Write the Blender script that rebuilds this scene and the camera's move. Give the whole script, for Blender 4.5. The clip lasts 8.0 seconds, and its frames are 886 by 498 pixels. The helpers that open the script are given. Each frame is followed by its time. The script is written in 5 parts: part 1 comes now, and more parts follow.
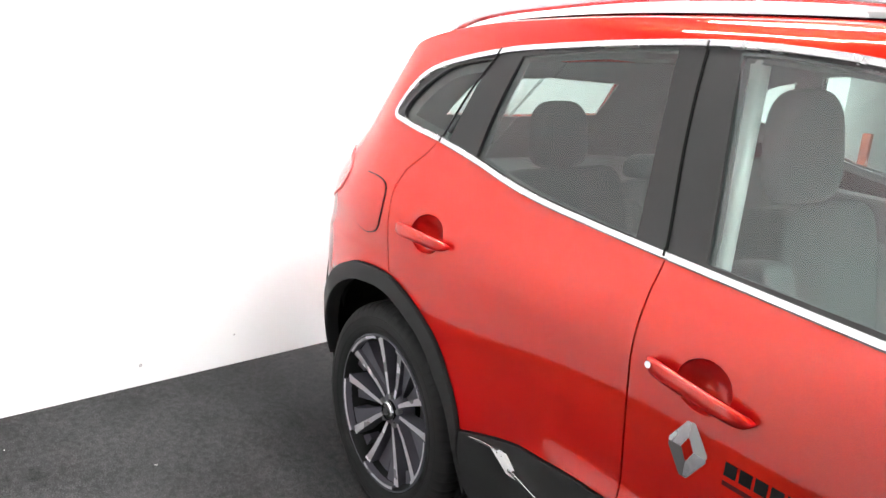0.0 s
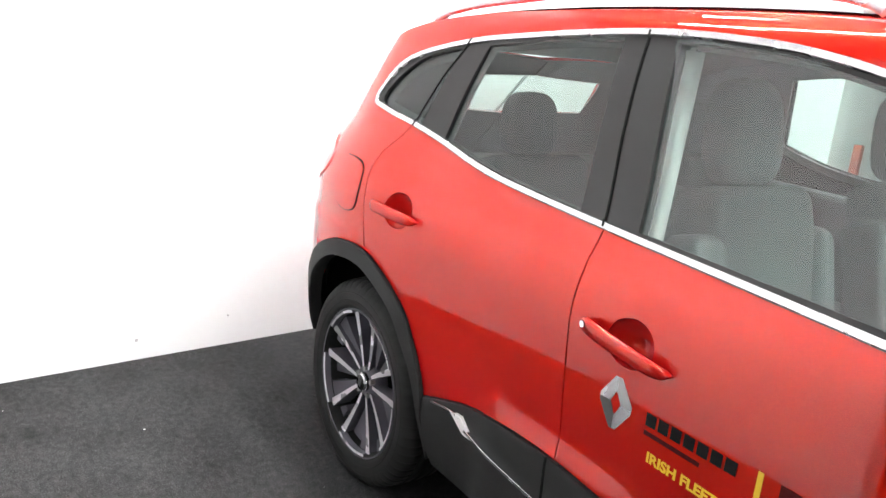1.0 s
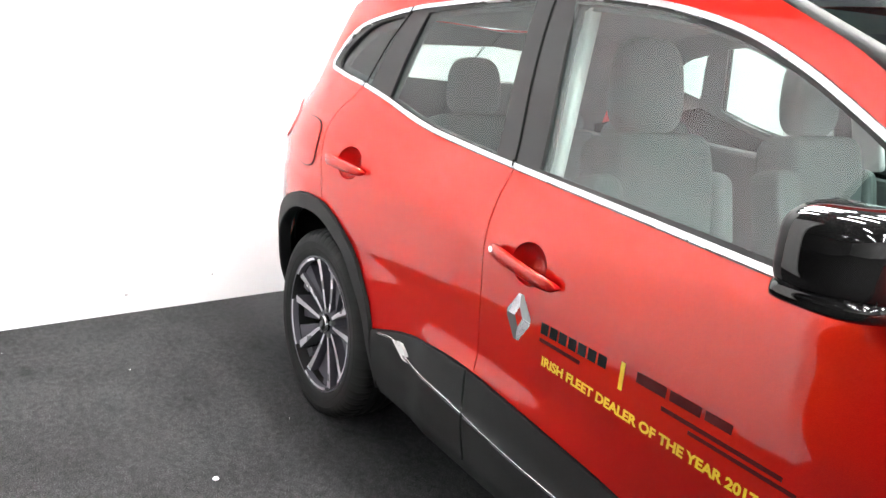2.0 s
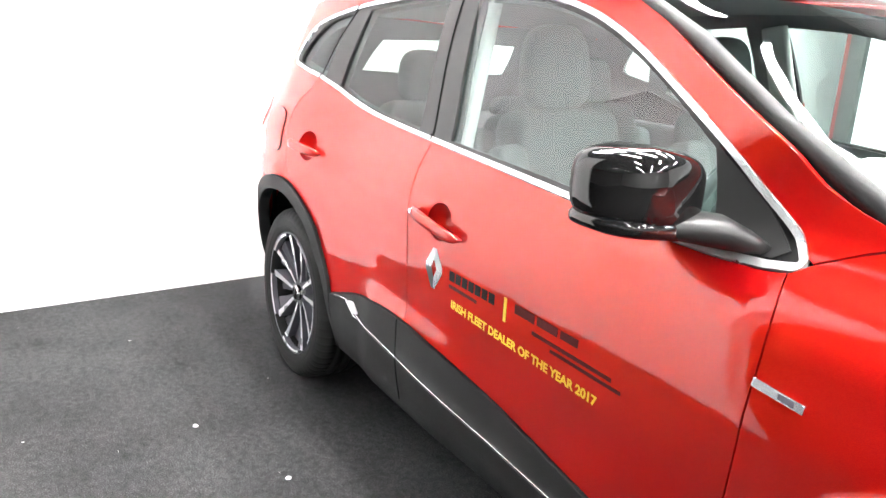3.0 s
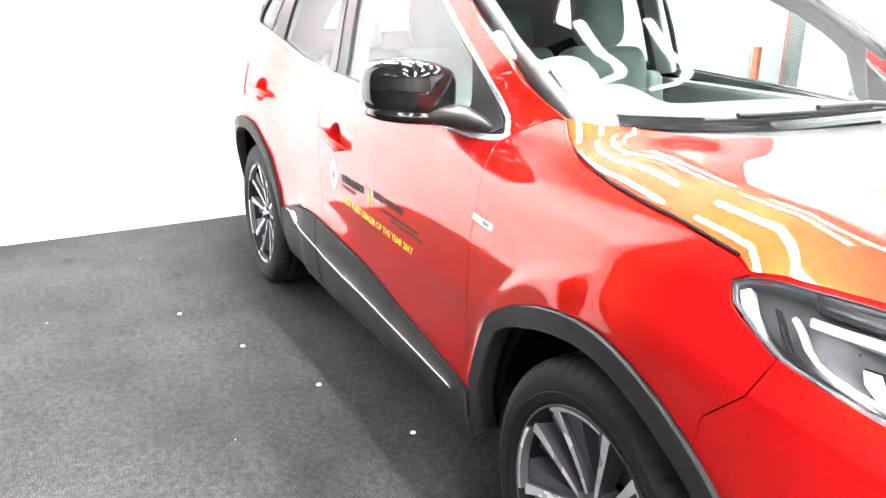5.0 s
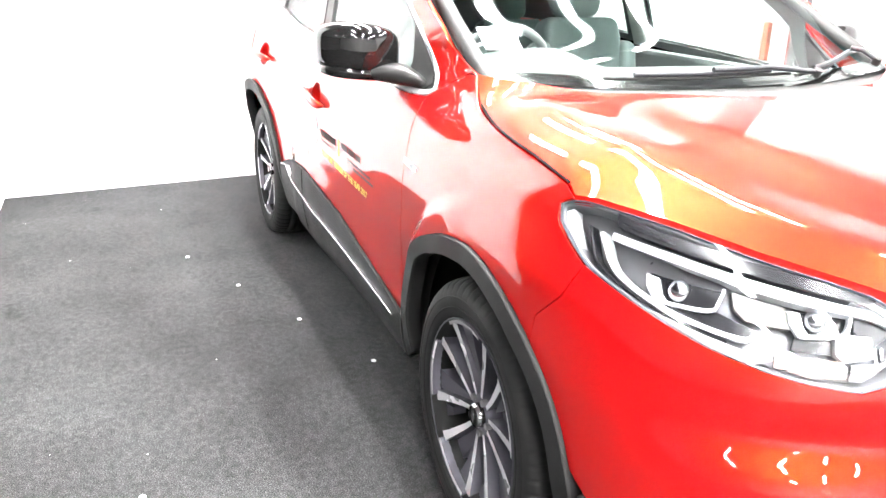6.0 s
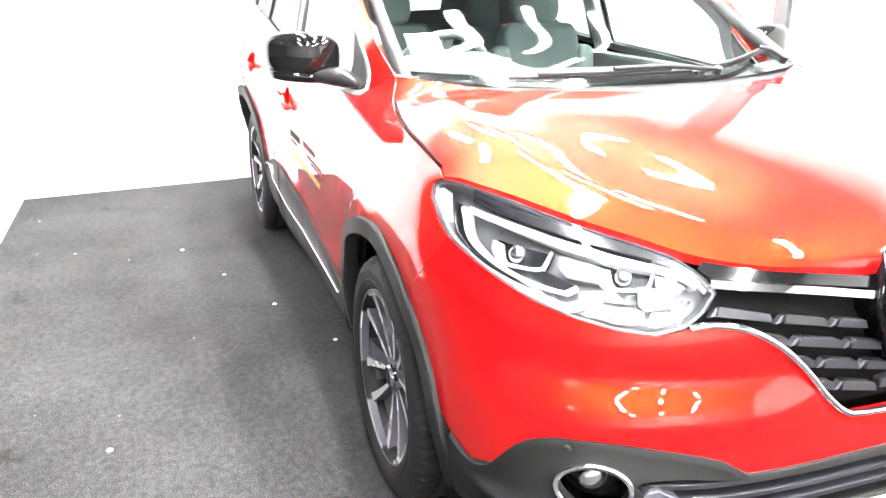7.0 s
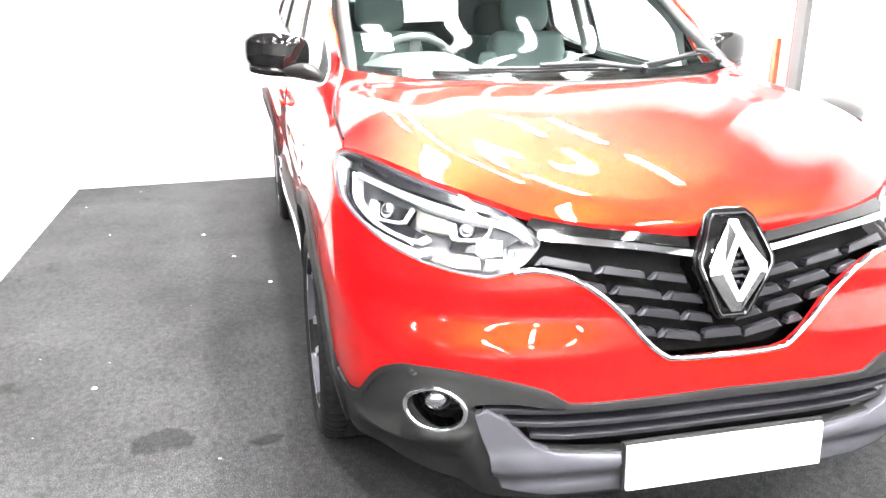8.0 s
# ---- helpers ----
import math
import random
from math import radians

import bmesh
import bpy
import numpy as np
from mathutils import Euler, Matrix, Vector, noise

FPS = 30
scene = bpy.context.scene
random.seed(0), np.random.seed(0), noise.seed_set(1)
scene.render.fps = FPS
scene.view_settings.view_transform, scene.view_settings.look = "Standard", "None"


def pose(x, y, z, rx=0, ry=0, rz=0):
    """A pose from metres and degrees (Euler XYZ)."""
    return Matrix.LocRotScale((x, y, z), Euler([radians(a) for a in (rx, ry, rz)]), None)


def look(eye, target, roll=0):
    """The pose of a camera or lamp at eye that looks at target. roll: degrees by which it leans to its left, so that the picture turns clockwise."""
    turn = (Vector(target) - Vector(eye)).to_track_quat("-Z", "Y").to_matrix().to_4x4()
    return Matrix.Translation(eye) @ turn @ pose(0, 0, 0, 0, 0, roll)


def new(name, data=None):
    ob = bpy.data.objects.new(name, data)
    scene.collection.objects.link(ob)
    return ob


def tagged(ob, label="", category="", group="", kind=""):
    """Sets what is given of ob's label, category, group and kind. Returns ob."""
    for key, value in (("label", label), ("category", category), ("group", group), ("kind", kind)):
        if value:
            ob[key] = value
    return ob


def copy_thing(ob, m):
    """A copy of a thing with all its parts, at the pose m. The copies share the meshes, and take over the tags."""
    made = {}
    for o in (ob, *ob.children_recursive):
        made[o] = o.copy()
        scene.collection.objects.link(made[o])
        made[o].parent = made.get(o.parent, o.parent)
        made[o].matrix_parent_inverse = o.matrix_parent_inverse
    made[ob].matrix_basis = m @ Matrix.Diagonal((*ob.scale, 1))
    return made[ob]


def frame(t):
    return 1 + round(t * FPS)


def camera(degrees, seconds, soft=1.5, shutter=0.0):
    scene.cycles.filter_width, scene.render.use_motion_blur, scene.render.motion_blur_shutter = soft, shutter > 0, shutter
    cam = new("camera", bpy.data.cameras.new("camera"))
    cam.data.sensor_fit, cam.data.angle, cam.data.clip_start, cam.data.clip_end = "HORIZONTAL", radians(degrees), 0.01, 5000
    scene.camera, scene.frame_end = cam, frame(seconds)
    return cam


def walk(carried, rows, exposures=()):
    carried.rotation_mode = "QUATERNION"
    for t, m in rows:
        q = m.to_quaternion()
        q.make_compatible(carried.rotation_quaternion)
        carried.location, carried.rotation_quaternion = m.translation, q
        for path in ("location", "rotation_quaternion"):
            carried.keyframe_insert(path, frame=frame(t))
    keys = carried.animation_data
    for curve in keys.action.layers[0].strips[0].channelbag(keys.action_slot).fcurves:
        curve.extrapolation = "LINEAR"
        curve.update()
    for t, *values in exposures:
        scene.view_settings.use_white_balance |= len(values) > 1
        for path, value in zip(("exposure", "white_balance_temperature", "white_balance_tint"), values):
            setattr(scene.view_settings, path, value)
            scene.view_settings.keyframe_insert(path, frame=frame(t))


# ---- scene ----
cam = camera(58.1, 8.0)
PATH = [
    (0, (0.561, -2.097, 1.502), (-0.988, -0.952, 0.966), 4.6),
    (0.5, (0.62, -2.092, 1.486), (-0.948, -0.963, 0.97), 4.7),
    (1, (0.774, -2.074, 1.449), (-0.808, -0.961, 0.943), 5.9),
    (1.5, (0.923, -2.065, 1.434), (-0.657, -0.961, 0.899), 6.0),
    (2, (1.123, -2.053, 1.402), (-0.469, -0.965, 0.872), 5.7),
    (2.2, (1.212, -2.046, 1.398), (-0.382, -0.954, 0.883), 5.6),
    (3.3, (1.697, -1.936, 1.396), (0.04, -0.965, 0.84), 3.6),
    (3.5, (1.793, -1.924, 1.396), (0.131, -0.971, 0.821), 3.9),
    (4, (2.022, -1.908, 1.386), (0.338, -0.991, 0.818), 3.0),
    (4.5, (2.23, -1.883, 1.393), (0.558, -0.972, 0.782), 2.6),
    (4.7, (2.316, -1.852, 1.389), (0.636, -0.95, 0.783), 1.5),
    (5.8, (2.786, -1.639, 1.358), (1.045, -0.897, 0.71), 2.3),
    (6, (2.865, -1.622, 1.374), (1.126, -0.888, 0.712), 1.6),
    (6.5, (3.044, -1.542, 1.39), (1.302, -0.842, 0.701), 1.3),
    (7, (3.24, -1.414, 1.396), (1.462, -0.768, 0.749), 0.4),
    (7.5, (3.471, -1.232, 1.372), (1.663, -0.713, 0.692), 2.8),
    (8, (3.684, -1.063, 1.352), (1.833, -0.603, 0.748), 0.5),
]
EXPOSURES = [(0, -0.35), (1.5, -0.25), (2.2, 0.1), (3.5, 0.72), (4.5, 0.99), (5.8, 1.28), (6.5, 1.32), (7.2, 1.33), (8, 1.28)]
walk(cam, [(t, look(eye, target, roll)) for t, eye, target, roll in PATH], EXPOSURES)


# ---- world, light ----
world = bpy.data.worlds.new("world")
scene.world = world
world.use_nodes = True
world.node_tree.nodes["Background"].inputs[0].default_value = (0.9, 0.95, 1.0, 1)
world.node_tree.nodes["Background"].inputs[1].default_value = 0.01


# ---- materials ----
def nodes_of(name):
    m = bpy.data.materials.new(name)
    m.use_nodes = True
    nt = m.node_tree
    return m, nt, nt.nodes["Principled BSDF"]


def noise_node(nt, scale, detail=4.0, coords="Object", stretch=None):
    tc = nt.nodes.new("ShaderNodeTexCoord")
    n = nt.nodes.new("ShaderNodeTexNoise")
    n.inputs["Scale"].default_value = scale
    n.inputs["Detail"].default_value = detail
    if stretch:
        mp = nt.nodes.new("ShaderNodeMapping")
        mp.inputs["Scale"].default_value = stretch
        nt.links.new(tc.outputs[coords], mp.inputs[0])
        nt.links.new(mp.outputs[0], n.inputs["Vector"])
    else:
        nt.links.new(tc.outputs[coords], n.inputs["Vector"])
    return n


def ramp(nt, source, stops):
    r = nt.nodes.new("ShaderNodeValToRGB")
    els = r.color_ramp.elements
    while len(els) < len(stops):
        els.new(0.5)
    for e, (p, c) in zip(els, stops):
        e.position = p
        e.color = (*c, 1) if len(c) == 3 else c
    nt.links.new(source, r.inputs[0])
    return r


def grey(v):
    return (v, v, v)


def surface(name, colour, rough=0.5, metal=0.0, coat=0.0, vary=0.12, scale=6.0, grain=0.0, grain_scale=300.0, spec=0.5, rough_vary=0.08):
    """A plain material with two scales of variation and a fine relief."""
    m, nt, b = nodes_of(name)
    n = noise_node(nt, scale)
    lo = tuple(c * (1 - vary) for c in colour)
    hi = tuple(min(1, c * (1 + vary)) for c in colour)
    r = ramp(nt, n.outputs["Fac"], [(0.3, lo), (0.7, hi)])
    nt.links.new(r.outputs[0], b.inputs["Base Color"])
    rr = ramp(nt, n.outputs["Fac"], [(0.3, grey(max(0.01, rough - rough_vary))), (0.7, grey(min(1, rough + rough_vary)))])
    nt.links.new(rr.outputs[0], b.inputs["Roughness"])
    b.inputs["Metallic"].default_value = metal
    b.inputs["Coat Weight"].default_value = coat
    b.inputs["Coat Roughness"].default_value = 0.03
    b.inputs["Specular IOR Level"].default_value = spec
    if grain:
        g = noise_node(nt, grain_scale, 3)
        bp = nt.nodes.new("ShaderNodeBump")
        bp.inputs["Strength"].default_value = grain
        bp.inputs["Distance"].default_value = 0.001
        nt.links.new(g.outputs["Fac"], bp.inputs["Height"])
        nt.links.new(bp.outputs[0], b.inputs["Normal"])
    return m


def car_paint():
    """Crimson lacquer with golden-orange flakes under one clear coat."""
    m, nt, b = nodes_of("red_metallic_paint")
    flake = noise_node(nt, 900, 2)
    peel = noise_node(nt, 60, 2)
    bp = nt.nodes.new("ShaderNodeBump")
    bp.inputs["Strength"].default_value = 0.02
    bp.inputs["Distance"].default_value = 0.0006
    nt.links.new(peel.outputs["Fac"], bp.inputs["Height"])
    metal = nt.nodes.new("ShaderNodeBsdfPrincipled")
    for layer, lo, hi, metallic, rough in ((b, (0.32, 0.0018, 0.0042), (0.39, 0.0028, 0.0055), 0.0, 0.6), (metal, (0.52, 0.040, 0.004), (0.74, 0.074, 0.007), 1.0, 0.36)):
        r = ramp(nt, flake.outputs["Fac"], [(0.35, lo), (0.65, hi)])
        nt.links.new(r.outputs[0], layer.inputs["Base Color"])
        layer.inputs["Metallic"].default_value = metallic
        layer.inputs["Roughness"].default_value = rough
        layer.inputs["Specular IOR Level"].default_value = 0.0
        layer.inputs["Coat Weight"].default_value = 1.0
        layer.inputs["Coat Roughness"].default_value = 0.006
        layer.inputs["Coat IOR"].default_value = 1.44
        nt.links.new(bp.outputs[0], layer.inputs["Coat Normal"])
    mix = nt.nodes.new("ShaderNodeMixShader")
    mix.inputs[0].default_value = 0.20
    nt.links.new(b.outputs[0], mix.inputs[1])
    nt.links.new(metal.outputs[0], mix.inputs[2])
    nt.links.new(mix.outputs[0], nt.nodes["Material Output"].inputs["Surface"])
    return m


def pane_glass(name, tint, gloss=1.0):
    """Thin glass: tinted see-through with a gloss that grows towards grazing view, alike from both sides."""
    m = bpy.data.materials.new(name)
    m.use_nodes = True
    nt = m.node_tree
    nt.nodes.clear()
    out = nt.nodes.new("ShaderNodeOutputMaterial")
    mix = nt.nodes.new("ShaderNodeMixShader")
    tr = nt.nodes.new("ShaderNodeBsdfTransparent")
    gl = nt.nodes.new("ShaderNodeBsdfGlossy")
    lw = nt.nodes.new("ShaderNodeLayerWeight")
    lw.inputs["Blend"].default_value = 0.5
    last = lw.outputs["Facing"]
    for op, value in (("POWER", 5.0), ("MULTIPLY", 0.92), ("ADD", 0.08), ("MULTIPLY", gloss)):
        mn = nt.nodes.new("ShaderNodeMath")
        mn.operation = op
        mn.inputs[1].default_value = value
        mn.use_clamp = op == "MULTIPLY"
        nt.links.new(last, mn.inputs[0])
        last = mn.outputs[0]
    tr.inputs[0].default_value = (*tint, 1)
    gl.inputs["Roughness"].default_value = 0.005
    nt.links.new(last, mix.inputs[0])
    nt.links.new(tr.outputs[0], mix.inputs[1])
    nt.links.new(gl.outputs[0], mix.inputs[2])
    nt.links.new(mix.outputs[0], out.inputs[0])
    return m


def glow(name, colour, strength):
    m, nt, b = nodes_of(name)
    b.inputs["Base Color"].default_value = (0.8, 0.8, 0.8, 1)
    b.inputs["Emission Color"].default_value = (*colour, 1)
    b.inputs["Emission Strength"].default_value = strength
    return m


def carpet_material():
    """Looped pile: clumps of light and dark fibre under broad wear and a few stains."""
    m, nt, b = nodes_of("charcoal_carpet")

    def times(a, c):
        x = nt.nodes.new("ShaderNodeMixRGB")
        x.blend_type = "MULTIPLY"
        x.inputs[0].default_value = 1
        nt.links.new(a.outputs[0], x.inputs[1])
        nt.links.new(c.outputs[0], x.inputs[2])
        return x
    big = noise_node(nt, 1.1, 6)
    mid = noise_node(nt, 7, 5)
    tuft = noise_node(nt, 42, 4)
    fine = noise_node(nt, 240, 6)
    fine.inputs["Roughness"].default_value = 0.7
    stain = noise_node(nt, 2.6, 9, stretch=(1.0, 1.4, 1.0))
    stain.inputs["Roughness"].default_value = 0.65
    rb = ramp(nt, big.outputs["Fac"], [(0.34, grey(0.032)), (0.50, grey(0.045)), (0.66, grey(0.058))])
    rm = ramp(nt, mid.outputs["Fac"], [(0.32, grey(0.86)), (0.68, grey(1.05))])
    rs = ramp(nt, stain.outputs["Fac"], [(0.32, grey(0.60)), (0.40, grey(1.0))])
    rt = ramp(nt, tuft.outputs["Fac"], [(0.35, grey(0.62)), (0.65, grey(1.0))])
    rf = ramp(nt, fine.outputs["Fac"], [(0.36, (0.17, 0.17, 0.175)), (0.50, (0.70, 0.70, 0.72)), (0.61, (1.5, 1.5, 1.54)), (0.71, (3.0, 3.0, 3.08))])
    tint = times(times(times(times(rb, rm), rt), rs), rf)
    # a few spilled spots with uneven rims
    for sx, sy, sr in ((-1.20, 0.62, 0.085), (-1.67, 0.06, 0.06), (-1.13, 0.92, 0.05)):
        tc = nt.nodes.new("ShaderNodeTexCoord")
        rim = noise_node(nt, 9, 4)
        shift = nt.nodes.new("ShaderNodeVectorMath")
        shift.operation = "MULTIPLY_ADD"
        shift.inputs[1].default_value = (0.22, 0.22, 0)
        nt.links.new(rim.outputs["Color"], shift.inputs[0])
        nt.links.new(tc.outputs["Object"], shift.inputs[2])
        far = nt.nodes.new("ShaderNodeVectorMath")
        far.operation = "DISTANCE"
        far.inputs[1].default_value = (sx + 0.11, sy + 0.11, 0)
        nt.links.new(shift.outputs[0], far.inputs[0])
        spot = ramp(nt, far.outputs["Value"], [(sr * 0.7, grey(0.5)), (sr, grey(1.0))])
        tint = times(tint, spot)
    nt.links.new(tint.outputs[0], b.inputs["Base Color"])
    b.inputs["Roughness"].default_value = 0.95
    b.inputs["Specular IOR Level"].default_value = 0.1
    return m


PAINT = car_paint()
BLACK_TRIM = surface("grained_black_plastic", grey(0.011), 0.6, spec=0.25, grain=0.35, grain_scale=700)
GLOSS_BLACK = surface("gloss_black", grey(0.006), 0.3, coat=0.8, spec=0.0, rough_vary=0.02)
PILLAR_BLACK = surface("satin_black_film", grey(0.012), 0.40, spec=0.3)
DARK = surface("dark_underbody", grey(0.003), 0.8, spec=0.1)
CHROME = surface("chrome", (0.86, 0.86, 0.87), 0.07, metal=1.0, vary=0.03, rough_vary=0.03)
SATIN = surface("satin_silver_plastic", (0.075, 0.075, 0.088), 0.45, metal=0.4, grain=0.08)
SATIN_DARK = surface("satin_dark_plastic", (0.014, 0.014, 0.017), 0.42, spec=0.35)
SATIN_LIGHT = surface("bright_silver_trim", (0.62, 0.62, 0.64), 0.25, metal=0.8)
# white base stands in for the bright reflection in the sill's chrome patch
PATCH_GLINT = surface("patch_glint_white", (0.80, 0.80, 0.81), 0.3)
EMBLEM_MID = surface("mid_grey_vinyl", grey(0.38), 0.35, metal=0.3)
EMBLEM_DARK = surface("dark_grey_vinyl", grey(0.09), 0.35, metal=0.3)
ALLOY = surface("diamond_cut_alloy", (0.74, 0.73, 0.76), 0.30, metal=0.6, vary=0.02, grain=0.05, grain_scale=900)
ALLOY_GREY = surface("anthracite_alloy_paint", (0.085, 0.082, 0.098), 0.42, metal=0.25, spec=0.3)
# near-black copy of the alloy paint: shade inside the wheel put into colour
ALLOY_SHADED = surface("shadowed_alloy_paint", grey(0.010), 0.6, spec=0.08)
RUBBER = surface("tyre_rubber", grey(0.009), 0.7, spec=0.2, vary=0.25, grain=0.2, grain_scale=220)
STEEL = surface("brake_steel", grey(0.25), 0.4, metal=0.9)
GLASS = pane_glass("clear_window_glass", (0.74, 0.90, 0.86), 1.45)
SCREEN_GLASS = pane_glass("windscreen_glass", (0.84, 0.90, 0.88), 0.35)
PRIVACY = pane_glass("privacy_window_glass", (0.50, 0.58, 0.55))
LENS = pane_glass("lamp_lens", (0.93, 0.94, 0.95), 1.0)
LAMP_SILVER = surface("lamp_reflector", (0.66, 0.66, 0.68), 0.14, metal=1.0)
LAMP_BED = surface("lamp_bed_silver", (0.20, 0.20, 0.21), 0.35, metal=0.5)
LAMP_WHITE = surface("lamp_light_guide", (0.56, 0.57, 0.59), 0.3, coat=0.3)
BADGE_BLACK = surface("badge_black", grey(0.004), 0.08, spec=0.4)
LAMP_DARK = surface("lamp_dark_plastic", (0.012, 0.012, 0.014), 0.22)
LAMP_BEIGE = surface("lamp_beige_blade", (0.14, 0.135, 0.12), 0.45)
AMBER = surface("amber_indicator", (0.42, 0.30, 0.25), 0.25, coat=0.5)
RED_LENS = surface("red_lamp_lens", (0.60, 0.10, 0.10), 0.12, coat=1.0)
SEAT = surface("charcoal_seat_fabric", (0.042, 0.061, 0.057), 0.85, vary=0.04, scale=9)
SEAT_EDGE = surface("grey_seat_bolster", (0.062, 0.084, 0.079), 0.75, grain=0.1, grain_scale=500)
CABIN = surface("dark_cabin_plastic", (0.08, 0.090, 0.089), 0.6, grain=0.3, grain_scale=600)
DASH = surface("grey_dashboard_plastic", (0.040, 0.047, 0.046), 0.8, spec=0.2, grain=0.3, grain_scale=600)
HEADLINER = surface("grey_headliner", (0.14, 0.15, 0.145), 0.9)
PALE_LINING = surface("pale_pillar_lining", (0.38, 0.41, 0.39), 0.85)
PAPER = surface("white_paper", (0.85, 0.86, 0.86), 0.7, vary=0.02)
PLATE = surface("white_number_plate", (0.84, 0.84, 0.84), 0.3, coat=0.3, vary=0.03)
YELLOW = surface("yellow_vinyl", (0.85, 0.55, 0.02), 0.35)
INK = surface("black_vinyl", grey(0.008), 0.6, spec=0.1)
FADED_INK = surface("faded_dark_vinyl", (0.07, 0.006, 0.006), 0.6, spec=0.1)
WALL = surface("white_wall_paint", (0.73, 0.735, 0.74), 0.6, vary=0.015, scale=2)
FAR_WALL = surface("grey_showroom_wall", (0.20, 0.20, 0.205), 0.7, vary=0.2, scale=0.6)
# the recess's dimness is put into this dark colour; rack uprights share it
RECESS_WALL = surface("recess_shade_grey", (0.07, 0.07, 0.073), 0.7, vary=0.2, scale=2)
CEILING = surface("dark_ceiling_paint", (0.10, 0.10, 0.11), 0.8, vary=0.2, scale=0.7)
TRIM_CHROME = surface("soft_chrome_moulding", (0.84, 0.84, 0.85), 0.26, metal=0.75, vary=0.03)
CARPET = carpet_material()
FLECK = surface("pale_stud", grey(0.55), 0.5)
LIGHT = glow("lamp_diffuser", (1.0, 0.99, 0.98), 225.0)
METAL_FRAME = surface("aluminium_frame", grey(0.5), 0.4, metal=0.8)
ORANGE = surface("orange_red_lacquer", (0.38, 0.07, 0.03), 0.35, coat=0.4, vary=0.35, scale=14)
RED_STRIP = surface("dull_red_paint", (0.16, 0.03, 0.03), 0.5)
POST_GREY = surface("grey_post_paint", grey(0.045), 0.5)
GREY_LETTER = surface("grey_wall_lettering", grey(0.30), 0.6)


# ---- mesh helpers ----
def link_mesh(name, verts, faces, mat, parent=None, label="", normals=None, smooth=True):
    me = bpy.data.meshes.new(name)
    me.from_pydata([tuple(v) for v in verts], [], [tuple(f) for f in faces])
    me.update()
    if smooth:
        me.polygons.foreach_set("use_smooth", [True] * len(me.polygons))
    if normals is not None:
        me.normals_split_custom_set_from_vertices([tuple(n) for n in normals])
    me.materials.append(mat)
    ob = new(name, me)
    if parent is not None:
        ob.parent = parent
    if label:
        tagged(ob, label)
    return ob


def part(name, bm, mat, parent=None, label="", smooth=False):
    me = bpy.data.meshes.new(name)
    bmesh.ops.recalc_face_normals(bm, faces=bm.faces)
    bm.to_mesh(me)
    bm.free()
    if smooth:
        me.polygons.foreach_set("use_smooth", [True] * len(me.polygons))
    me.materials.append(mat)
    ob = new(name, me)
    if parent is not None:
        ob.parent = parent
    if label:
        tagged(ob, label)
    return ob


def box(bm, lo, hi, bevel=0.0, m=None, segments=2):
    """A bevelled box between two corners, added to bm."""
    r = bmesh.ops.create_cube(bm, size=1)
    vs = r["verts"]
    for v in vs:
        v.co = Vector([(a + b) / 2 + c * (b - a) for a, b, c in zip(lo, hi, v.co)])
    if bevel:
        es = list({e for v in vs for e in v.link_edges})
        rb = bmesh.ops.bevel(bm, geom=es, offset=bevel, segments=segments, affect="EDGES", profile=0.6)
        vs = list({v for f in rb["faces"] for v in f.verts} | {v for v in vs if v.is_valid})
    if m is not None:
        bmesh.ops.transform(bm, matrix=m, verts=[v for v in vs if v.is_valid])
    return vs


def box_part(name, lo, hi, mat, parent=None, label="", bevel=0.004, m=None, smooth=False):
    bm = bmesh.new()
    box(bm, lo, hi, bevel, m)
    return part(name, bm, mat, parent, label, smooth)


def tube(name, pts, radius, mat, parent=None, label="", sides=10, closed=False):
    """A round bar along points."""
    cu = bpy.data.curves.new(name, "CURVE")
    cu.dimensions = "3D"
    cu.bevel_depth = radius
    cu.bevel_resolution = max(1, sides // 4)
    sp = cu.splines.new("POLY")
    sp.points.add(len(pts) - 1)
    for p, q in zip(sp.points, pts):
        p.co = (*q, 1)
    sp.use_cyclic_u = closed
    cu.use_fill_caps = not closed
    tmp = new(name, cu)
    me = bpy.data.meshes.new_from_object(tmp.evaluated_get(bpy.context.evaluated_depsgraph_get()))
    bpy.data.objects.remove(tmp)
    me.polygons.foreach_set("use_smooth", [True] * len(me.polygons))
    me.materials.clear()
    me.materials.append(mat)
    ob = new(name, me)
    if parent is not None:
        ob.parent = parent
    if label:
        tagged(ob, label)
    return ob


def catmull(pts, step=0.025):
    """A smooth line through control points."""
    pts = [np.array(p, float) for p in pts]
    out = []
    for i in range(len(pts) - 1):
        p1, p2 = pts[i], pts[i + 1]
        p0 = pts[i - 1] if i else 2 * p1 - p2
        p3 = pts[i + 2] if i + 2 < len(pts) else 2 * p2 - p1
        n = max(1, int(np.linalg.norm(p2 - p1) / step))
        for k in range(n):
            t = k / n
            out.append(0.5 * (2 * p1 + (p2 - p0) * t + (2 * p0 - 5 * p1 + 4 * p2 - p3) * t * t + (3 * p1 - p0 - 3 * p2 + p3) * t ** 3))
    out.append(pts[-1])
    return [tuple(p) for p in out]


def arc_by(cx, cz, table, n, shrink=0.0, least=0.0):
    """A wheel arch whose radius is given at a few angles, in degrees."""
    angles = [a for a, _ in table][::-1]
    radii = [r for _, r in table][::-1]
    out = []
    for a in np.linspace(angles[-1], angles[0], n):
        r = max(float(np.interp(a, angles, radii)) - shrink, least)
        out.append((cx + r * math.cos(radians(a)), cz + r * math.sin(radians(a))))
    return out


